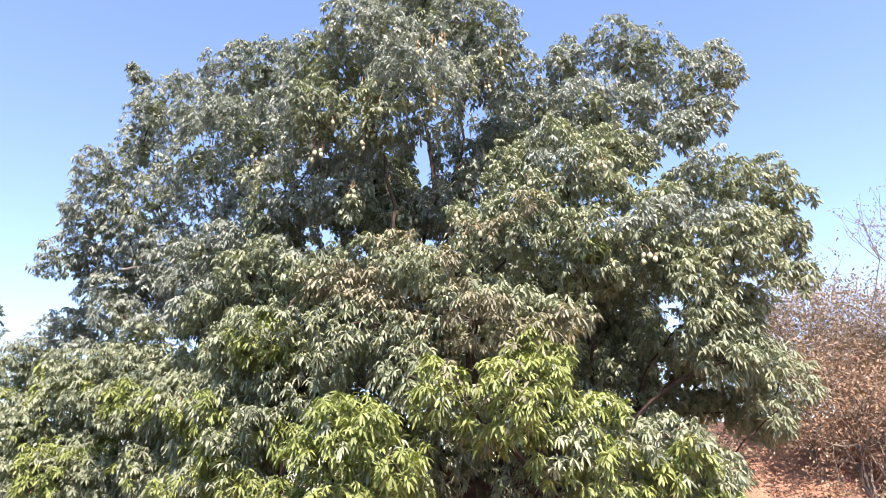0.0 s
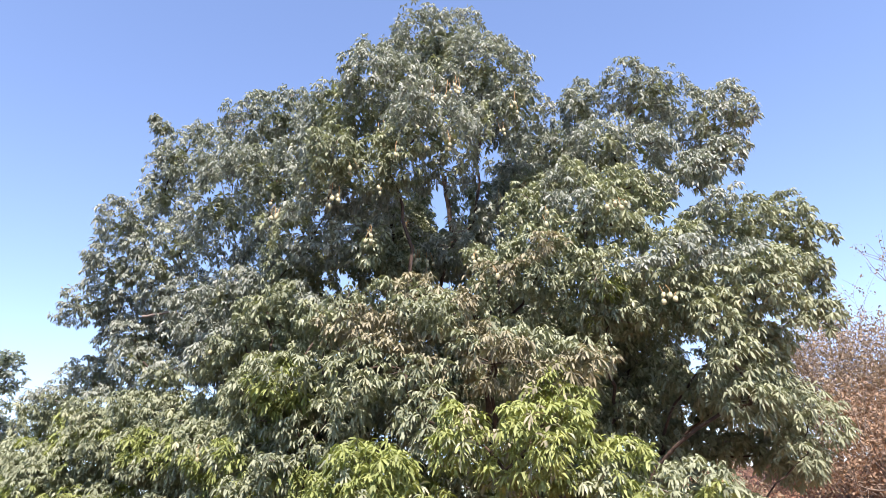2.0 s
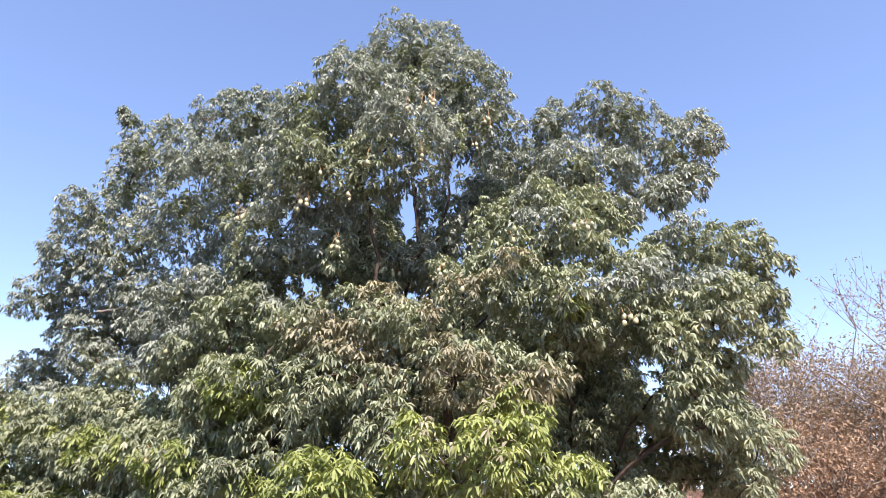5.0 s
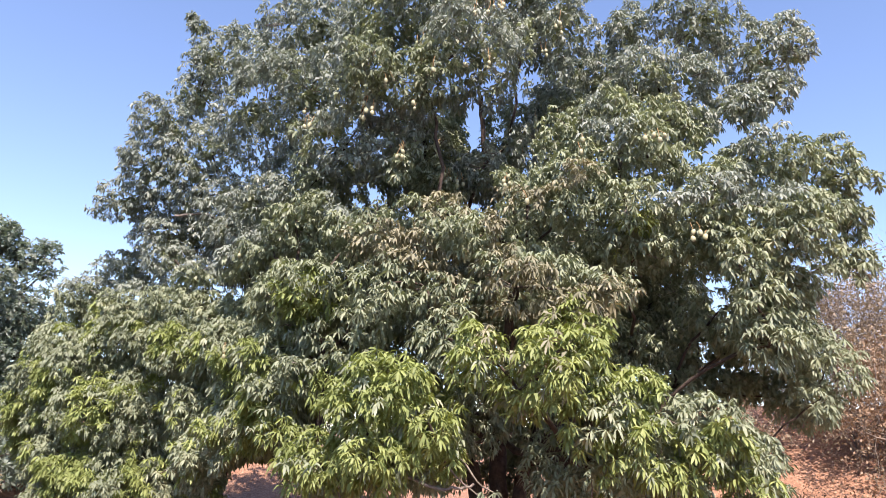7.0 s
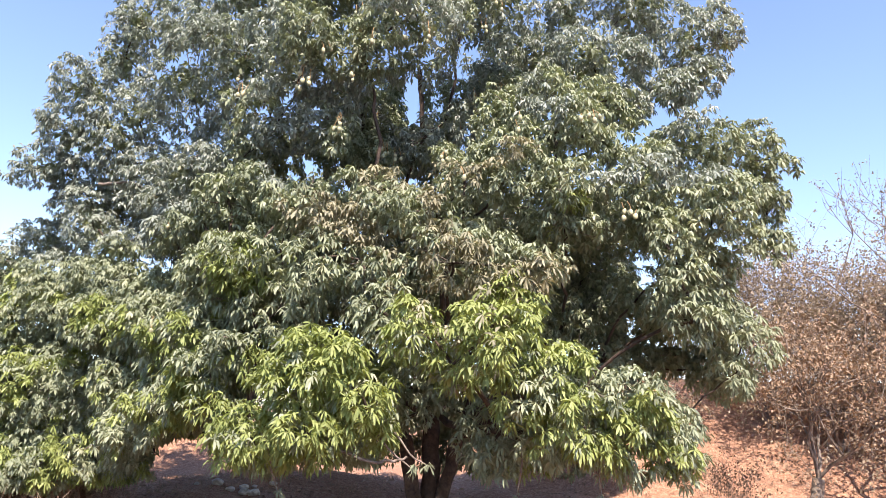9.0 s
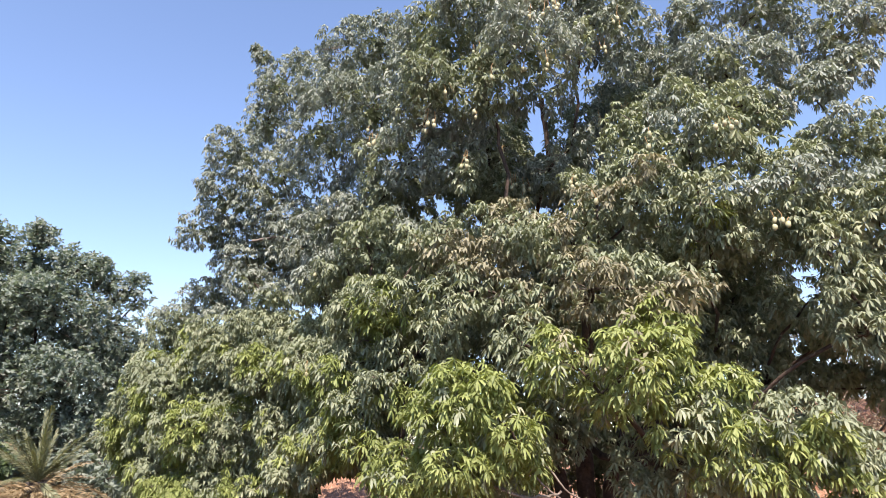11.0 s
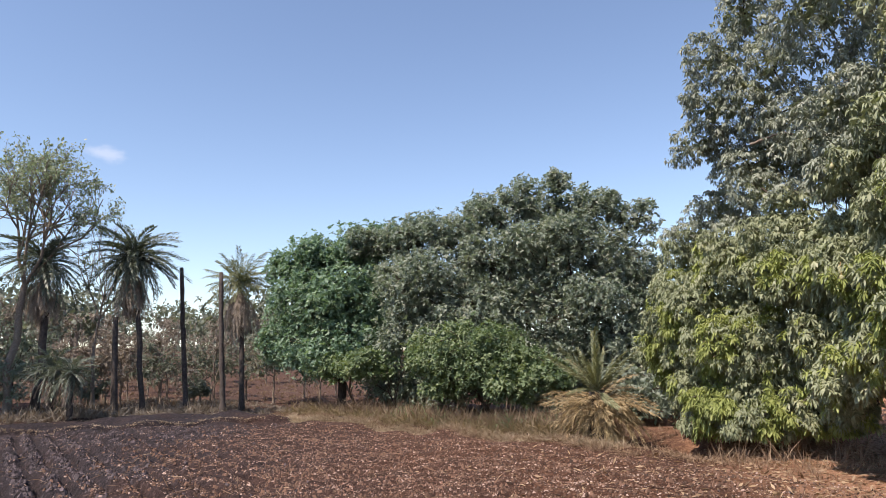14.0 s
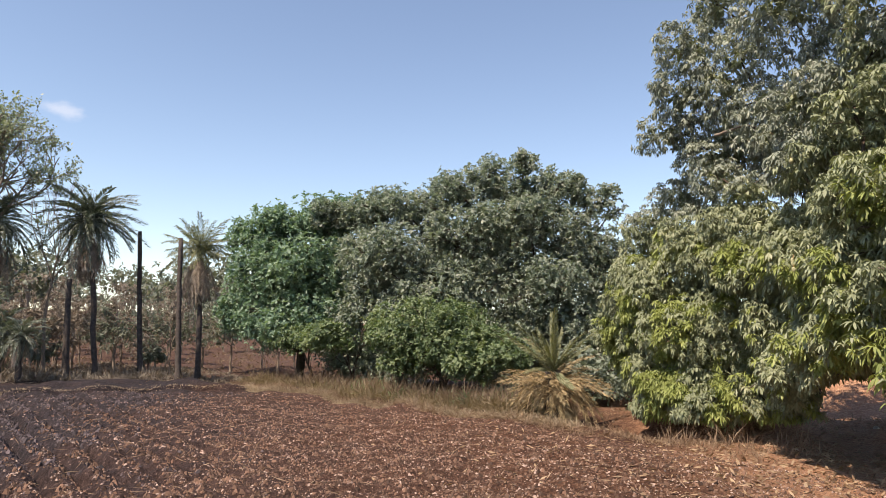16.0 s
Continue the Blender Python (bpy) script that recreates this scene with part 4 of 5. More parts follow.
broad_tree("broadleaf_tree", (-22.8, 13.2), 1.2, [(-24.5, 11.8, 5.5, 0.86, 0.95), (-23.4, 12.4, 5.8, 1.2, 0.9), (-22.2, 13.5, 6.3, 1.1, 0.87), (-23.3, 11.9, 4.0, 1.3, 1.3), (-21.6, 12.6, 4.3, 1.45, 1.24), (-24.4, 11.7, 3.2, 1.0, 1.3), (-22.2, 12.0, 2.3, 1.4, 1.0), (-21.0, 12.8, 2.6, 1.2, 1.0), (-21.8, 14.2, 6.6, 0.8, 0.65), (-23.5, 14.5, 4.5, 1.5, 1.6)],
           M_FRESH, 0.16, 34, 7, 0.145, 0.08, 21, "broad-leaved tree with fresh green leaves at the field's edge")
# the tall tree's upper and lower boughs: x, y, z, radius, half height
HIGH = [(-20.6, 13.6, 6.3, 0.7, 0.5), (-21.3, 13.1, 6.2, 0.6, 0.5), (-18.3, 16.2, 7.2, 0.5, 0.5), (-15.6, 17.4, 8.0, 0.5, 0.4), (-14.7, 18.9, 7.3, 0.5, 0.4), (-16.8, 17.2, 7.55, 0.86, 0.7), (-16.0, 17.9, 7.35, 1.13, 0.85), (-15.1, 18.6, 7.0, 0.92, 0.83), (-17.6, 16.3, 7.0, 1.16, 0.87), (-18.7, 15.0, 6.2, 1.38, 0.88), (-19.9, 14.2, 6.4, 1.0, 0.71), (-13.9, 19.6, 6.6, 0.8, 0.53), (-14.2, 19.3, 5.2, 1.24, 1.06), (-15.1, 17.4, 5.5, 1.6, 1.06), (-16.6, 16.0, 5.1, 1.64, 1.28), (-18.1, 14.2, 4.5, 1.5, 1.12), (-14.1, 19.4, 3.4, 1.05, 1.05), (-14.6, 17.1, 3.3, 1.54, 1.2)]
LOW = [(-13.6, 17.4, 2.6, 1.0, 0.9), (-12.9, 18.4, 1.8, 1.0, 0.9), (-16.2, 15.6, 3.1, 1.4, 1.24), (-19.6, 13.9, 4.5, 1.0, 1.38), (-14.2, 20.6, 4.7, 0.63, 0.72), (-14.1, 18.2, 1.9, 1.0, 0.85), (-15.1, 16.7, 1.8, 1.2, 0.86), (-17.4, 15.4, 1.7, 1.3, 0.9), (-17.6, 14.3, 3.2, 1.3, 1.0), (-19.0, 13.8, 2.7, 1.2, 1.1), (-16.6, 14.8, 3.4, 1.2, 0.9), (-16.0, 18.6, 4.2, 1.8, 1.3), (-18.0, 17.0, 4.6, 1.7, 1.3), (-17.0, 18.0, 5.9, 1.5, 1.0), (-14.4, 19.8, 2.2, 1.4, 1.1), (-19.6, 16.0, 3.2, 1.6, 1.2)]
broad_tree("broadleaf_tree", (-16.2, 17.8), 1.4, HIGH + LOW,
           M_TEAK, 0.24, 30, 7, 0.13, 0.068, 22, "tall dusty dark-green tree with a wide rounded crown")
broad_tree("bush", (-14.9, 13.4), 0.5, [(-15.9, 12.5, 2.25, 0.97, 0.7), (-14.7, 12.9, 2.3, 1.24, 0.7), (-13.9, 13.7, 1.7, 0.91, 0.6), (-15.2, 12.8, 1.75, 1.2, 0.45), (-14.3, 13.3, 1.45, 0.9, 0.35), (-16.7, 12.3, 1.95, 0.58, 0.55), (-15.0, 14.0, 2.0, 1.1, 0.8), (-13.5, 12.9, 1.7, 0.87, 0.5), (-12.4, 13.3, 1.5, 0.69, 0.5), (-14.2, 12.6, 1.7, 0.89, 0.45), (-15.4, 12.4, 1.15, 0.8, 0.4), (-13.4, 12.8, 1.1, 0.7, 0.4)],
           M_BUSH, 0.06, 38, 7, 0.115, 0.062, 23, "leafy green bush in front of the tall tree", "bush")
broad_tree("bush", (-19.9, 12.0), 0.4, [(-19.1, 12.1, 1.75, 0.92, 0.5), (-20.7, 11.9, 1.7, 0.96, 0.45)],
           M_BUSH, 0.05, 34, 7, 0.13, 0.068, 24, "low bush with fresh green leaves beside the verge", "bush")
for k, (bx, by, r) in enumerate([(-18.4, 14.6, 1.3), (-20.4, 14.8, 1.3), (-16.4, 16.9, 1.5), (-12.6, 17.4, 1.3), (-11.0, 18.6, 1.5), (-22.5, 15.5, 1.4), (-9.2, 19.5, 1.5), (-19.2, 20.2, 1.9), (-17.6, 20.4, 1.9), (-16.0, 21.2, 1.9), (-14.4, 21.6, 1.9), (-21.0, 18.6, 1.8)]):
    broad_tree("bush", (bx, by), 0.4, [(bx, by, r, r, r * 0.7), (bx + 0.5, by - 0.5, 0.8, r * 0.8, 0.6)], M_TEAK, 0.05, 18, 6, 0.15, 0.07, 140 + k, "dark shrub growing beneath the trees", "bush", knobs=3)
broad_tree("small_tree", (-31.6, -3.6), 1.9, [(-31.8, -3.7, 5.6, 1.0, 0.68), (-31.9, -3.1, 4.7, 1.0, 0.9), (-31.8, -3.9, 4.0, 1.1, 0.9), (-32.9, -2.7, 5.5, 0.83, 0.7), (-31.6, -5.0, 5.1, 0.88, 0.88)], M_PALE, 0.1, 14, 6, 0.17, 0.075, 26, "small tree with a forked trunk and sparse green leaves", share=0.3)
broad_tree("bush", (-30.4, -1.0), 0.8, [(-32.5, -2.0, 4.6, 0.96, 1.08), (-30.0, -1.6, 2.8, 1.1, 0.76), (-30.0, -0.8, 3.0, 0.88, 0.77), (-29.9, -1.9, 2.1, 0.86, 0.43), (-31.0, 0.9, 2.8, 0.82, 1.17), (-32.0, 0.4, 4.2, 0.72, 0.97)], M_TEAK, 0.08, 9, 6, 0.16, 0.07, 27, "dusty green shrub beneath the palms", "bush")
broad_tree("bush", (-29.6, 3.2), 0.6, [(-29.9, 2.5, 2.7, 0.93, 1.16), (-28.4, 2.8, 1.3, 0.99, 0.66), (-29.8, 3.9, 2.6, 0.82, 1.18), (-29.9, 1.9, 1.8, 0.57, 0.92)], M_TEAK, 0.07, 10, 6, 0.15, 0.065, 28, "dark green shrub at the foot of the tall tree", "bush")
for k, (bx, by, h, mat, dens) in enumerate([(-31.4, 6.0, 3.4, M_SCRUB, 7), (-32.6, 9.5, 3.2, M_SCRUBGREEN, 6), (-34.0, 11.8, 3.4, M_SCRUBGREEN, 7), (-30.3, 10.2, 1.6, M_SCRUBGREEN, 8), (-33.5, 8.0, 3.6, M_SCRUB, 5), (-36.0, 4.0, 3.8, M_SCRUBGREEN, 7), (-35.0, 14.5, 3.6, M_SCRUBGREEN, 8), (-31.0, 14.2, 4.2, M_SCRUBGREEN, 8), (-33.0, 16.8, 4.6, M_SCRUBGREEN, 8), (-29.0, 15.6, 3.4, M_SCRUB, 8)] + [(-29.2 - 0.7 * (i % 5), -4.0 + 1.45 * i, 1.3 + 0.5 * (i % 3), (M_SCRUB, M_SCRUBGREEN)[i % 2], 6) for i in (0, 2, 7)]):
    r = h * 0.3
    broad_tree("bush", (bx, by), h * 0.3, [(bx, by, h * 0.72, r, h * 0.26), (bx + 0.5 * r, by - 0.6 * r, h * 0.5, r * 0.8, h * 0.2), (bx - 0.4 * r, by + 0.8 * r, h * 0.55, r * 0.9, h * 0.22)], mat, 0.05, dens, 6, 0.14, 0.06, 40 + k, "thin dry-season shrub with dusty leaves", "bush", M_BROWNTWIG, share=0.4, knobs=4)


# ---- palms ----
def frond_mesh(name, length, mat, pairs, leaf, droop, seed, fan=0.6, wide=0.03):
    """A feather frond along +x: a bent midrib with leaflets on both sides."""
    rng = np.random.default_rng(seed)
    s = np.linspace(0, 1, 9)
    rib = np.stack([length * s * (1 - 0.12 * droop * s), np.zeros(9), length * (0.18 * s - droop * s ** 2.2)], -1)
    v, f = tube(rib, np.linspace(0.018, 0.004, 9), 4)
    tri = np.concatenate([f[:, [0, 1, 2]], f[:, [0, 2, 3]]])
    t = np.repeat(np.linspace(0.12, 0.99, pairs), 2)
    sign = np.tile([1.0, -1.0], pairs)
    base = np.stack([np.interp(t, s, rib[:, k]) for k in range(3)], -1)
    way = np.stack([np.full(len(t), fan) + 0.5 * t, sign, np.full(len(t), 0.25)], -1) + rng.normal(0, 0.12, (len(t), 3))
    ln = leaf * (0.55 + 0.6 * np.sin(np.pi * np.clip(t * 0.9 + 0.08, 0, 1))) * rng.uniform(0.85, 1.1, len(t))
    bv, bf = blades(base, way, ln, np.full(len(t), wide), rng.uniform(0.3, 0.9, len(t)), rng)
    vv, ff = join([(v, tri), (bv, bf)])
    ob = mesh_object(name, vv, ff, mat)
    me = ob.data
    bpy.data.objects.remove(ob)
    return me


FRONDS = [frond_mesh("frond", 1.8, M_FROND, 50, 0.34, d, 60 + i, 0.95, 0.042) for i, d in enumerate((0.6, 0.85, 1.15))]
DRY = [frond_mesh("dry_frond", 1.7, M_DRYFROND, 40, 0.3, d, 70 + i, 0.9, 0.024) for i, d in enumerate((0.35, 0.55))]
DATES = [frond_mesh("frond", 1.55, M_DATE, 50, 0.3, d, 80 + i, 0.9, 0.022) for i, d in enumerate((0.1, 0.25, 0.45))]
SPIKES = [frond_mesh("frond", 1.6, M_DATE, 44, 0.2, d, 85 + i, 1.5, 0.024) for i, d in enumerate((0.05, 0.15, 0.3))]
STRAW = [frond_mesh("dry_frond", 1.5, M_STRAW, 44, 0.26, d, 90 + i, 0.9, 0.021) for i, d in enumerate((0.4, 0.6, 0.8))]


def palm(name, root, top, radius, fronds, dry, scale, seed, label, meshes=FRONDS, tilt=(-42, 78), dry_tilt=(-84, -44), dry_at=0.0, dead=DRY, loose=0.0):
    rng = np.random.default_rng(seed)
    z0 = gz(*root)
    tree = thing(name, (root[0], root[1], z0), label=label, category="palm")
    back = Matrix.Translation(-tree.location)
    path = wander((root[0], root[1], z0 - 0.1), top, 10, 0.012, rng)
    rad = radius * np.linspace(1.15, 0.85, 10)
    rad[0] *= 1.35
    v, f = tube(path, rad * (1 + 0.06 * rng.normal(0, 1, 10)), 10)
    ob = mesh_object("trunk", v, f, M_PALMBARK, tree, True)
    ob.matrix_parent_inverse = back
    for kind, count, pool, (lo, hi) in (("frond", fronds, meshes, tilt), ("dry_frond", dry, dead, dry_tilt)):
        for i in range(count):
            el = lo + (hi - lo) * ((i + rng.uniform(0, 0.8)) / max(1, count))
            fr = new(kind, pool[rng.integers(len(pool))])
            fr.parent = tree
            fr.matrix_parent_inverse = back
            az = i * 137.5 + rng.uniform(-12, 12)
            s = scale * rng.uniform(0.85 - 0.4 * loose, 1.1)
            lower = rng.uniform(0, 0.3) if kind == "dry_frond" else 0
            fr.matrix_basis = pose(top[0], top[1], top[2] - lower - dry_at * (kind == "dry_frond"), 0, 0, az + rng.normal(0, 25) * loose) @ pose(0, 0, 0, 0, -el + rng.normal(0, 14) * loose, 0) @ pose(0, 0, 0, rng.uniform(-20, 20) * (1 + 2 * loose)) @ Matrix.Diagonal((s, s, s, 1))
    return tree


palm("palm_tree", (-28.0, 0.1), (-28.0, -0.15, 5.9), 0.14, 76, 60, 0.98, 101, "tall wild date palm with a skirt of dry fronds", dry_at=0.45)
palm("palm_tree", (-28.7, 4.0), (-28.7, 3.98, 5.6), 0.13, 46, 52, 0.92, 102, "wild date palm with drooping half-dry fronds", dry_at=0.4)
palm("palm_tree", (-26.75, 7.2), (-26.9, 6.6, 5.75), 0.09, 70, 50, 0.9, 103, "slender leaning wild date palm with dark fronds", dry_at=0.35)
palm("palm_tree", (-26.9, 11.0), (-26.95, 10.75, 5.2), 0.10, 48, 50, 0.98, 104, "wild date palm with many pale dry fronds", DATES, (-35, 60), dry_at=0.3)
palm("palm_tree", (-33.5, 1.0), (-33.5, 0.9, 5.0), 0.11, 46, 16, 1.0, 105, "wild date palm standing behind the others")
palm("young_palm", (-26.7, 4.2), (-26.7, 4.2, 1.75), 0.13, 30, 8, 0.62, 106, "short young palm with a bushy crown")
palm("young_palm", (-25.6, 4.6), (-25.6, 4.6, 1.6), 0.09, 26, 6, 0.52, 107, "short young palm with a bushy crown")
palm("date_bush", (-9.75, 12.05), (-9.75, 11.95, 1.15), 0.22, 34, 130, 0.8, 108, "bushy date palm with a wide skirt of dry straw fronds", SPIKES, (12, 86), (-62, 40), 0.15, STRAW, 1.0)
palm("dead_palm_shoot", (-6.3, 14.3), (-6.3, 14.25, 0.62), 0.04, 0, 16, 0.42, 109, "withered straw-coloured palm shoot under the mango boughs", DATES, (15, 84), (-70, -15), 0.0, STRAW)


def dead_palm(root, top, radius, seed, mat, label):
    rng = np.random.default_rng(seed)
    z0 = gz(*root)
    ob0 = thing("dead_palm", (root[0], root[1], z0), label=label, category="dead palm", group="dead palms")
    path = wander((root[0], root[1], z0 - 0.1), top, 14, 0.003, rng)
    rad = radius * np.linspace(1.1, 0.8, 14) * (1 + 0.07 * rng.normal(0, 1, 14))
    rad[0] *= 1.5
    v, f = tube(np.concatenate([path, path[-1:] + [[0, 0, 0.01]]]), np.append(rad, 0.01), 9)
    ob = mesh_object("stem", v, f, mat, ob0, True)
    ob.matrix_parent_inverse = Matrix.Translation(-ob0.location)
    return ob0


dead_palm((-27.2, 8.9), (-27.3, 8.5, 5.65), 0.095, 1, M_PALMBARK, "tall crownless dead palm trunk at the field's edge")
dead_palm((-25.25, 9.6), (-25.3, 9.35, 5.3), 0.095, 2, M_PALMBARK, "tall crownless dead palm trunk at the field's edge")
dead_palm((-26.6, 6.2), (-26.6, 6.05, 3.6), 0.11, 3, M_PALMBARK, "shorter dead palm trunk among shrubs")


# ---- dry thicket beside the mango tree ----
def grow(start, way, length, radius, depth, rng, out, ends, spread=0.55, kids=(2, 4), lift=0.12):
    """A branching dry shrub: each shoot bends and splits."""
    n = 5
    pts = [np.asarray(start, float)]
    d = unit(np.asarray(way, float))
    for _ in range(n - 1):
        d = unit(d + rng.normal(0, 0.16, 3) + np.array([0, 0, lift * 0.5]))
        pts.append(pts[-1] + d * length / (n - 1))
    out.append(tube(np.array(pts), np.linspace(radius, radius * 0.6, n), 5 if radius > 0.012 else 3))
    if depth == 0:
        ends.extend(pts[1:])
        return
    for _ in range(rng.integers(kids[0], kids[1] + 1)):
        k = rng.integers(2, n)
        w = unit(d + rng.normal(0, spread, 3) + np.array([0, 0, lift]))
        grow(pts[k], w, length * rng.uniform(0.6, 0.88), radius * rng.uniform(0.5, 0.68), depth - 1, rng, out, ends, spread, kids, lift)


def dry_shrub(name, root, lean, trunk, radius, depth, leaf_share, leaf, mat, bark, seed, label, stems=1, spread=0.55, group="", lift=0.12, kids=(2, 4), shoot=0.62, category="shrub", even=False, per=3, bough=0.045):
    rng = np.random.default_rng(seed)
    z0 = gz(*root)
    shrub = thing(name, (root[0], root[1], z0), label=label, category=category, group=group)
    back = Matrix.Translation(-shrub.location)
    main, out, ends = [], [], []
    for i in range(stems):
        w = unit(np.array([lean[0] + rng.normal(0, 0.25) * (stems > 1), lean[1] + rng.normal(0, 0.25) * (stems > 1), 1.0]))
        a = np.array([root[0], root[1], z0 - 0.08]) + np.array([rng.normal(0, 0.08), rng.normal(0, 0.08), 0]) * (stems > 1)
        b = a + w * trunk
        main.append(tube(wander(a, b, 6, 0.04, rng), radius * np.linspace(1.25, 0.85, 6), 8))
        for j in range(4):
            turn = 1.57 * j + 0.8
            way = w + (np.array([math.cos(turn), math.sin(turn), 0.0]) * 0.62 + rng.normal(0, 0.08, 3) if even else rng.normal(0, 0.45, 3))
            grow(b, unit(way), trunk * shoot + 0.5, min(radius * 0.55, bough), depth, rng, out, ends, spread, kids, lift)
    ob = mesh_object("stem", *join(main), bark, shrub, True)
    ob.matrix_parent_inverse = back
    ob = tagged(mesh_object("branchwork", *join(out), bark, shrub, True), kind="stuff")
    ob.matrix_parent_inverse = back
    ends = np.array(ends)
    pick = ends[rng.random(len(ends)) < leaf_share]
    if len(pick):
        pick = np.repeat(pick, per, 0) + rng.normal(0, 0.06, (per * len(pick), 3))
        m = len(pick)
        way = rng.normal(0, 1, (m, 3)) + np.array([0, 0, -0.2])
        ob = tagged(mesh_object("leafage", *blades(pick, way, leaf * rng.uniform(0.6, 1.2, m), leaf * 0.5 * rng.uniform(0.7, 1.2, m), rng.uniform(0, 0.5, m), rng), mat, shrub), kind="stuff")
        ob.matrix_parent_inverse = back
    return shrub


dry_shrub("thorn_tree", (6.45, 11.7), (0.28, 0.0), 1.15, 0.11, 4, 1.0, 0.07, M_LITTER, M_PALETRUNK, 201, "small thorny tree with a leaning grey trunk and dry brown leaves", spread=0.66, kids=(3, 4), per=4, bough=0.032)
dry_shrub("thorn_tree", (9.9, 13.8), (0.03, 0.0), 2.9, 0.08, 4, 0.6, 0.07, M_THICKET, M_BROWNTWIG, 202, "bare thorny tree with fine pale twigs against the sky", spread=0.6, lift=0.16, kids=(3, 4), shoot=0.5)
for k, (bx, by, tr, st, sh) in enumerate([(10.2, 16.5, 1.2, 4, 0.9), (9.2, 17.8, 1.3, 4, 1.0), (12.0, 15.6, 1.3, 4, 0.9), (10.6, 17.4, 1.4, 4, 0.9), (10.9, 16.0, 1.2, 4, 0.8), (12.6, 14.6, 1.1, 4, 0.8), (9.6, 18.0, 1.6, 4, 0.8), (13.5, 17.5, 1.6, 4, 0.8)]):
    dry_shrub("dry_shrub", (bx, by), (0, 0), tr, 0.035, 3, sh, 0.1, M_THICKET, M_BROWNTWIG, 210 + k, "tangled leafless thorn shrub with brown dry leaves", st, 0.85, "dry thicket", 0.02, (3, 4), 0.8)
dry_shrub("dry_shrub", (6.1, 13.6), (0, 0), 0.2, 0.012, 2, 0.6, 0.06, M_DRYLEAF, M_BROWNTWIG, 230, "low dry shrub on the red bank", 5, 0.7, "dry thicket")


dry_shrub("tall_tree", (-28.3, 3.1), (0.0, 0.05), 4.7, 0.12, 4, 1.0, 0.14, M_PALE, M_TWIG, 240, "tall slender tree with a thin airy pale-green crown", spread=0.72, lift=0.14, kids=(2, 4), shoot=0.37, category="tree", even=True, per=5, bough=0.07)
dry_shrub("bare_tree", (-29.9, 6.2), (0.0, 0.0), 3.6, 0.06, 3, 0.06, 0.09, M_SCRUB, M_TWIG, 243, "thin leafless grey tree behind the palms", spread=0.3, lift=0.45, kids=(2, 3), shoot=0.36, category="tree")
dry_shrub("sapling", (-18.9, 12.9), (0.05, 0.0), 0.55, 0.035, 2, 0.5, 0.08, M_FRESH, M_BARK, 244, "young sapling with a dark stem at the field's edge", spread=0.4, category="sapling")
dry_shrub("sapling", (-16.9, 12.95), (0.0, 0.02), 0.7, 0.018, 1, 0.0, 0.05, M_SCRUB, M_PALETRUNK, 245, "thin pale leafless sapling in the verge", spread=0.4, category="sapling", kids=(1, 2))


# ---- dry grass, weeds, clods, litter ----
def tufts(name, spots, per, length, mat, seed, label, width=0.012, lean=0.45):
    rng = np.random.default_rng(seed)
    n = len(spots)
    base = np.repeat(spots, per, 0) + np.concatenate([rng.normal(0, 0.05, (n * per, 2)), np.zeros((n * per, 1))], 1)
    m = len(base)
    way = np.concatenate([rng.normal(0, lean, (m, 2)), np.ones((m, 1))], 1)
    size = np.repeat(rng.uniform(0.5, 1.25, n), per)
    ob = mesh_object(name, *blades(base, way, length * size * rng.uniform(0.6, 1.1, m), np.full(m, width), rng.uniform(0.05, 0.6, m), rng), mat)
    return tagged(ob, label, "grass", kind="stuff")


def scatter(n, x0, x1, y0, y1, rng, keep=None):
    x, y = rng.uniform(x0, x1, n), rng.uniform(y0, y1, n)
    if keep is not None:
        k = keep(x, y)
        x, y = x[k], y[k]
    return np.stack([x, y, height(x, y) - 0.02], -1)


rg = np.random.default_rng(300)
verge = np.concatenate([scatter(1100, -23.5, -6.5, 10.75, 12.4, rg), scatter(600, -23.5, -8.0, 10.65, 10.95, rg), scatter(700, -23, -9, 12, 15, rg)])
tufts("dry_grass", verge, 10, 0.22, M_GRASS, 301, "strip of pale dry grass along the field's edge", 0.012, 1.0)
line = scatter(2600, -21.6, -8.6, -0.14, 0.14, rg)
line[:, 1] += 10.62 + 0.042 * (line[:, 0] + 20) + 0.09 * np.sin(1.3 * line[:, 0])
line[:, 2] = height(line[:, 0], line[:, 1]) - 0.02
tufts("straw", line, 9, 0.2, M_HAY, 314, "pale straw lying along the edge of the ploughed field", 0.013, 1.3)
strip = scatter(330, -0.12, 0.12, 0.0, 10.4, rg)
strip[:, 0] += -24.25 + 0.28 * strip[:, 1]
strip[:, 2] = height(strip[:, 0], strip[:, 1]) - 0.02
tufts("straw", strip, 8, 0.11, M_HAY, 315, "thin line of pale straw along the field's far edge", 0.015, 1.3)
tufts("weeds", scatter(1500, -23.5, -10.4, 11.4, 13.9, rg), 9, 0.7, M_BROWNWEED, 313, "tall brown dry weeds under the trees' edge", 0.017, 0.5)
tufts("weeds", scatter(1500, -23.0, -10.2, 11.0, 13.0, rg), 9, 0.55, M_WEED, 302, "tangled brown-green weeds growing in the verge", 0.016, 0.9)
tufts("weeds", scatter(900, -22.5, -10.6, 11.5, 13.6, rg, lambda x, y: value_noise(x, y, 1.4, 21) > 0.0), 9, 0.55, M_BUSH, 318, "green leafy weeds at the foot of the bushes", 0.03, 0.8)
near_tree = np.concatenate([scatter(110, -8.0, -4.6, 10.9, 12.6, rg), scatter(260, 3.6, 9.5, 10.5, 14.5, rg), scatter(400, 2.5, 13, 14.5, 24, rg), scatter(160, -7, 0, 15, 19, rg)])
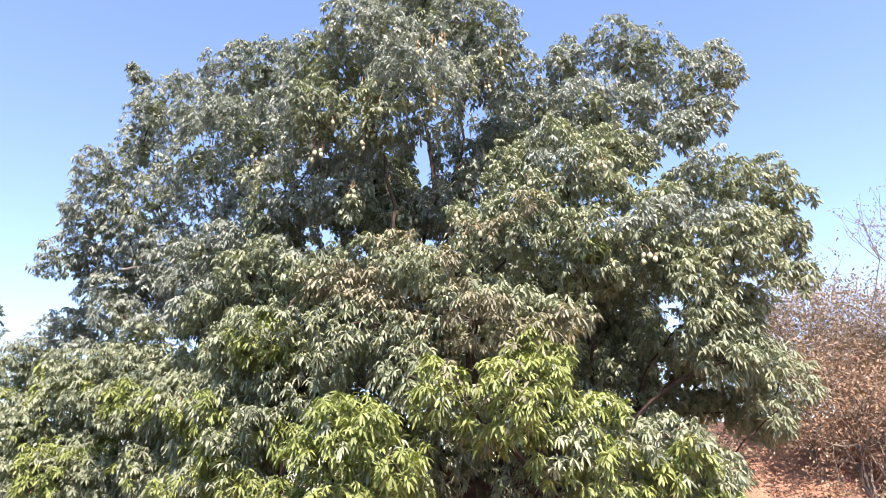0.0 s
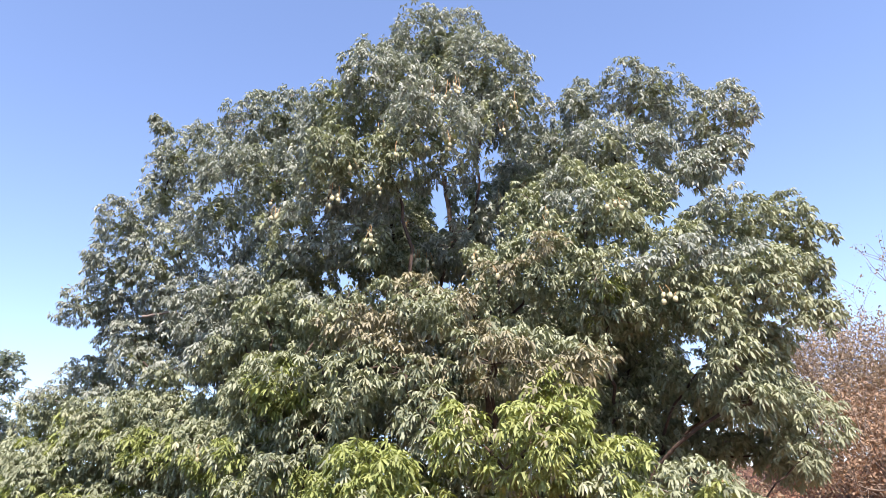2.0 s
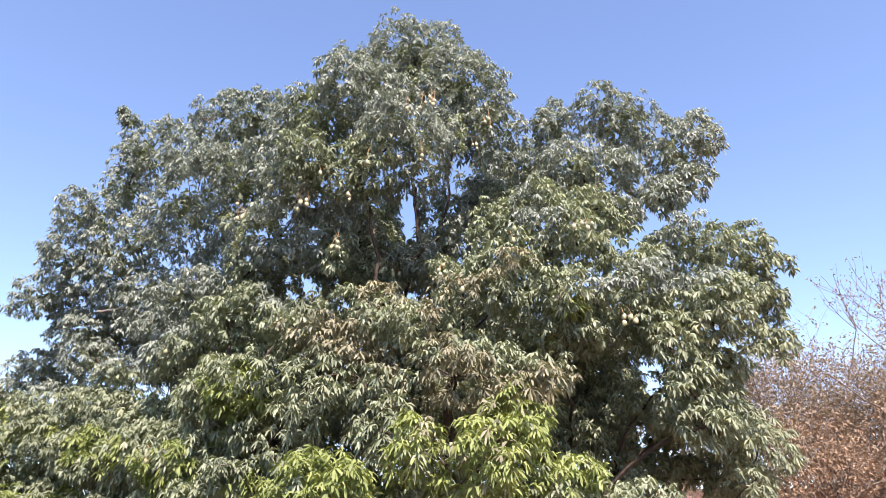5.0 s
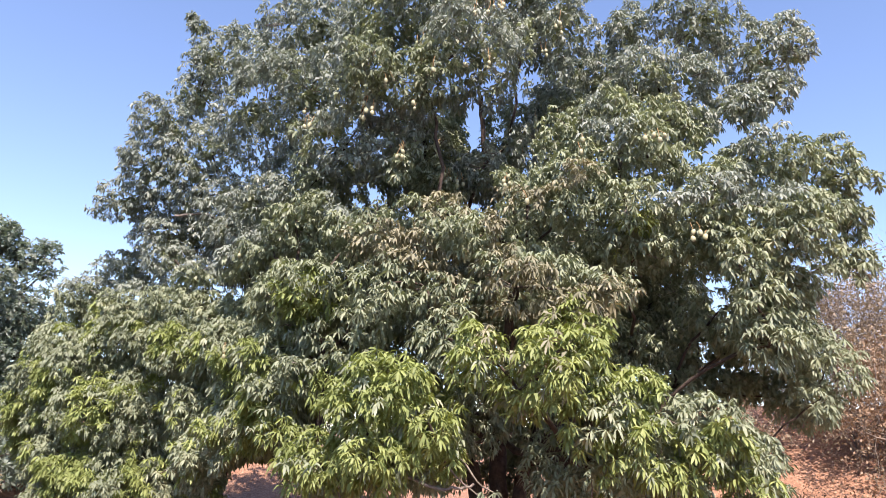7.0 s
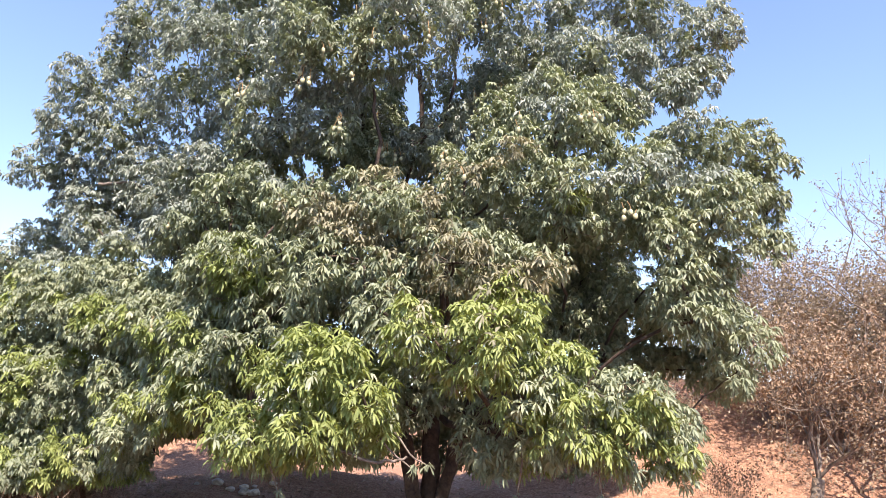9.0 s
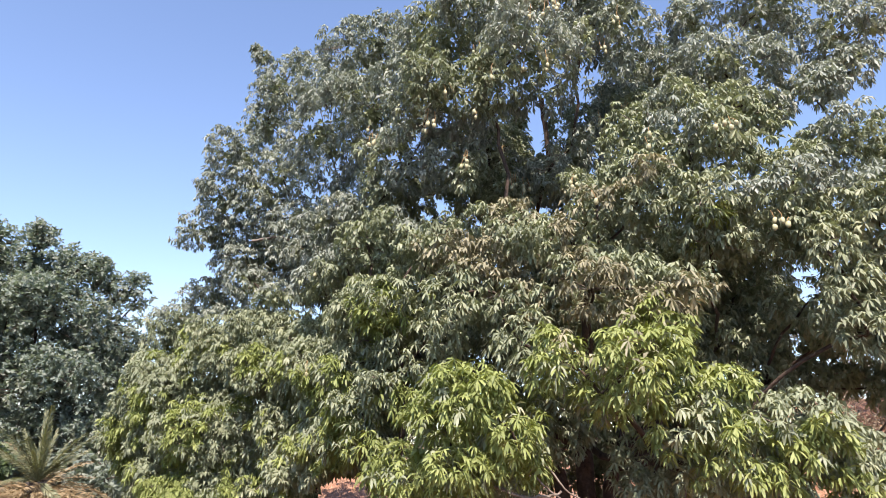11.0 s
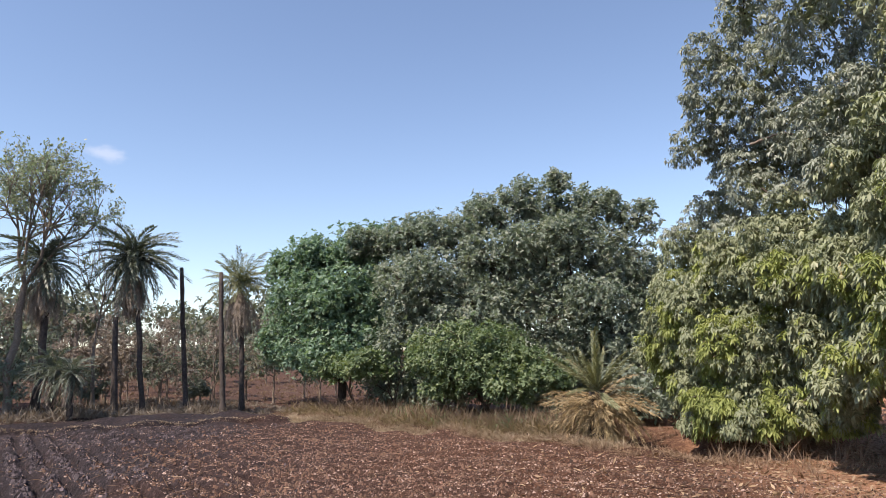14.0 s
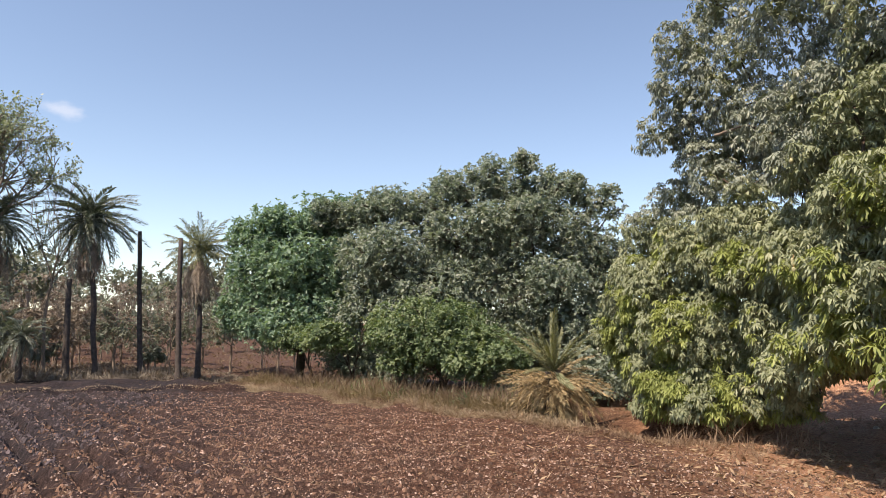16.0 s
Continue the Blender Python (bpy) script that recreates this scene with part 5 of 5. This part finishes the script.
tufts("dry_grass", near_tree, 8, 0.24, M_GRASS, 303, "tufts of straw-coloured dry grass on bare soil")
tufts("weeds", np.concatenate([scatter(110, 4.2, 6.4, 9.9, 12.6, rg), scatter(40, -7.2, -4.4, 11.6, 13.6, rg)]), 6, 0.55, M_GRASS, 306, "tall thin dry weed stems beside the mango tree", 0.012, 0.35)
far_bits = np.concatenate([scatter(1500, -31, -26.2, -8, 11.5, rg), scatter(2200, -60, -31, -18, 26, rg)])
tufts("dry_grass", far_bits, 7, 0.36, M_DRYLEAF, 304, "brown dry undergrowth beneath the palms", 0.04, 0.9)
tufts("dry_grass", scatter(1500, -36, -25.0, 5.0, 13.5, rg), 6, 0.3, M_SCRUB, 307, "pale dry weeds on the fallow ground", 0.03, 0.9)
tufts("dry_grass", scatter(300, -21.0, -16.5, 12.1, 13.3, rg), 9, 0.45, M_GRASS, 308, "tall golden dry grass under the tree edge", 0.016, 0.4)
tufts("weeds", scatter(600, -28.0, -25.5, 1.5, 10.0, rg), 7, 0.5, M_SCRUB, 309, "pale dry weeds round the palm trunks", 0.035, 0.7)
heap = scatter(2400, -24.6, -20.8, -4.2, 1.2, rg, lambda x, y: ((x + 22.2) / 1.5) ** 2 + ((y + 1.6) / 2.2) ** 2 < 1)
rim = (((heap[:, 0] + 22.2) / 1.5) ** 2 + ((heap[:, 1] + 1.6) / 2.2) ** 2 > 0.72) | (rg.random(len(heap)) < 0.2)
tufts("dry_grass", heap[~rim], 14, 0.24, M_GRASS, 316, "brown weathered cut grass on the heap", 0.012, 1.2)
tufts("dry_grass", heap[rim], 14, 0.24, M_HAY, 305, "heap of pale cut grass on the field", 0.012, 1.2)


def clods(name, spots, size, mat, seed, label, flat=1.15):
    """Many small lumps, each an uneven low lump."""
    rng = np.random.default_rng(seed)
    n = len(spots)
    lump = np.array([[1, 0.1, -0.4], [0, 1, -0.4], [-1, -0.1, -0.4], [0, -1, -0.4], [0.4, 0.1, 0.6], [-0.4, -0.1, 0.5]], float)
    tri = np.array([[0, 1, 4], [1, 5, 4], [1, 2, 5], [2, 3, 5], [3, 4, 5], [3, 0, 4]])
    s = size * np.exp(np.clip(rng.normal(0, 0.45, n), -1.0, 0.75))
    ang = rng.uniform(0, 6.28, n)
    v = lump[None] * rng.uniform(0.7, 1.25, (n, 6, 1)) * s[:, None, None]
    v[..., 2] *= flat
    c, q = np.cos(ang)[:, None], np.sin(ang)[:, None]
    v = np.stack([v[..., 0] * c - v[..., 1] * q, v[..., 0] * q + v[..., 1] * c, v[..., 2]], -1) + rng.normal(0, 0.13, (n, 6, 3)) * s[:, None, None]
    v += spots[:, None] + np.array([0, 0, 0.02])
    f = (np.arange(n) * 6)[:, None, None] + tri[None]
    return tagged(mesh_object(name, v.reshape(-1, 3), f.reshape(-1, 3), mat), label, "soil", kind="stuff")


def field(x, y):
    """Fewer lumps far off, and most of them on the ridges between the furrows."""
    ridge = np.sin((y + 0.087 * x) * 2 * np.pi / 0.42 + 0.5 * value_noise(x, y, 1.3, 8))
    return rg.random(len(x)) < np.clip(1.4 - np.hypot(x, y) / 22, 0.12, 1) * np.where(np.hypot(x, y) < 5.0, 0.35, 1.0) * np.where((ridge > 0.1) | (y + 0.3 * x > 1.0 + value_noise(x, y, 2.0, 14)), 1.0, 0.2)


lumps = scatter(100000, -24.4, -1, -5, 10.6, rg, field)
lumps = lumps[lumps[:, 0] > -22.7 + 0.28 * np.clip(lumps[:, 1], 0, 11)]
grey_side = lumps[:, 1] + 0.6 * lumps[:, 0] + 2.0 * value_noise(lumps[:, 0], lumps[:, 1], 1.5, 15) < -4.2 + rg.normal(0, 1.0, len(lumps))
clods("soil_clods", lumps[~grey_side], 0.021, M_CLOD, 310, "loose broken clods of red ploughed soil")
clods("soil_clods", lumps[grey_side], 0.026, M_DARKCLOD, 312, "dark broken clods along the ploughed furrows")
chips = scatter(62000, -24.4, 1.5, -5, 10.8, rg, field)
chips = chips[(chips[:, 1] + 0.6 * chips[:, 0] > -4.2) | (rg.random(len(chips)) < 0.5)]
chips = chips[chips[:, 0] > -22.7 + 0.28 * np.clip(chips[:, 1], 0, 11)]
clods("pale_chips", chips, 0.0135, M_CHIP, 311, "pale stones and dry stubble bits on the soil", 0.9)


def litter(name, n, cx, cy, sx, sy, leaf, mat, seed, label, wide=0.26):
    rng = np.random.default_rng(seed)
    x, y = rng.normal(cx, sx, n), rng.normal(cy, sy, n)
    base = np.stack([x, y, height(x, y) + 0.012], -1)
    way = np.concatenate([rng.normal(0, 1, (n, 2)), rng.normal(0.15, 0.15, (n, 1))], 1)
    ob = mesh_object(name, *blades(base, way, leaf * rng.uniform(0.5, 1.2, n), leaf * wide * rng.uniform(0.6, 1.3, n), rng.uniform(-0.1, 0.2, n), rng), mat)
    return tagged(ob, label, "litter", kind="stuff")


litter("leaf_litter", 14000, 0.0, 11.8, 3.8, 2.8, 0.14, M_LITTER, 320, "fallen dry mango leaves on the ground")
litter("straw", 2500, -11, 4.0, 6, 4, 0.24, M_GRASS, 321, "scattered bits of straw on the tilled soil", 0.05)


def stone(x, y, r, seed):
    rng = np.random.default_rng(seed)
    bm = bmesh.new()
    bmesh.ops.create_icosphere(bm, subdivisions=2, radius=r)
    k = Vector(rng.uniform(-9, 9, 3))
    for v in bm.verts:
        v.co *= 1 + 0.35 * noise.noise(v.co / r * 1.1 + k)
        v.co.z *= 0.65
    me = bpy.data.meshes.new("stone")
    bm.to_mesh(me)
    bm.free()
    me.materials.append(M_STONE)
    ob = new("stone", me)
    ob.location = (x, y, gz(x, y) + r * 0.3)
    ob.rotation_euler = (0, 0, rng.uniform(0, 6))
    return tagged(ob, "pale rounded stone lying under the mango tree", "stone", "stones under the tree")


for k in range(8):
    stone(-4.7 + 0.26 * k + 0.25 * math.sin(7 * k), 15.9 + 0.45 * math.sin(3 * k), 0.06 + 0.08 * abs(math.sin(5 * k)), 330 + k)


# ---- distance ----
def far_trees():
    """Hazy tree line beyond the fields."""
    rng = np.random.default_rng(400)
    parts, stems = [], []
    for i in range(210):
        az = radians(rng.uniform(-125, 60) if i < 80 else rng.uniform(-118, -50))
        d = rng.uniform(75, 170)
        x, y = d * math.sin(az), d * math.cos(az)
        h = rng.uniform(4, 7.5) + 1.8 * (i >= 80)
        z0 = gz(x, y)
        lobes = [(x + rng.normal(0, h * 0.25), y + rng.normal(0, h * 0.25), z0 + h * rng.uniform(0.4, 0.8), h * rng.uniform(0.22, 0.34), h * rng.uniform(0.16, 0.26)) for _ in range(5)]
        p, o, _ = crown_points(lobes, 0.5, rng, 0.5)
        parts.append(whorls(p, o, rng, 3, 0.8, 0.45))
        stems.append(tube(wander((x, y, z0 - 0.2), (x, y, z0 + h * 0.6), 4, 0.03, rng), [0.2, 0.17, 0.14, 0.1], 5))
    tagged(mesh_object("far_trees", *join(parts), M_SCRUBGREEN), "hazy grey-green trees far beyond the fields", "woods", kind="stuff")
    tagged(mesh_object("far_trunks", *join(stems), M_TWIG), "distant tree trunks in haze", "woods", kind="stuff")


far_trees()
rb = np.random.default_rng(410)
shrubs = []
for k in range(105):
    az, d = radians(rb.uniform(-112, -56)), 31 + 62 * rb.random() ** 1.2
    x, y = d * math.sin(az), d * math.cos(az)
    z = gz(x, y)
    if k < 3:
        mat, words = ((M_SCRUBGREEN, "dusty shrub standing in the far dry field"), (M_SCRUB, "thin brown shrub in the far dry field"), (M_SCRUB, "tall thin brown sapling in the far dry field"))[k]
        tall = (1.0, 1.0, 1.9)[k]
        shrubs.append(broad_tree("bush", (x, y), 0.5 * tall, [(x, y, z + 2.0 * tall, 0.9, 0.7), (x + 0.6, y - 0.3, z + 1.6 * tall, 0.7, 0.6), (x - 0.4, y + 0.6, z + 1.4 * tall, 0.8, 0.6)], mat, 0.04, (7, 5, 4)[k], 5, 0.13, 0.055, 411 + k, words, "bush", M_BROWNTWIG, share=0.14, group="far shrubs", knobs=2))
    else:
        s = rb.uniform(0.55, 1.2)
        c = copy_thing(shrubs[k % 3], pose(x, y, z, 0, 0, rb.uniform(0, 360)))
        c.scale = (s, s, s)
for k in range(50):
    az, d = radians(rb.uniform(-90, -68) if k < 30 else rb.uniform(-103, -88)), rb.uniform(33, 52)
    x, y = d * math.sin(az), d * math.cos(az)
    c = copy_thing(shrubs[(2, 2, 1, 0)[k % 4]], pose(x, y, gz(x, y), 0, 0, rb.uniform(0, 360)))
    s = rb.uniform(0.7, 1.15)
    c.scale = (s, s, s)
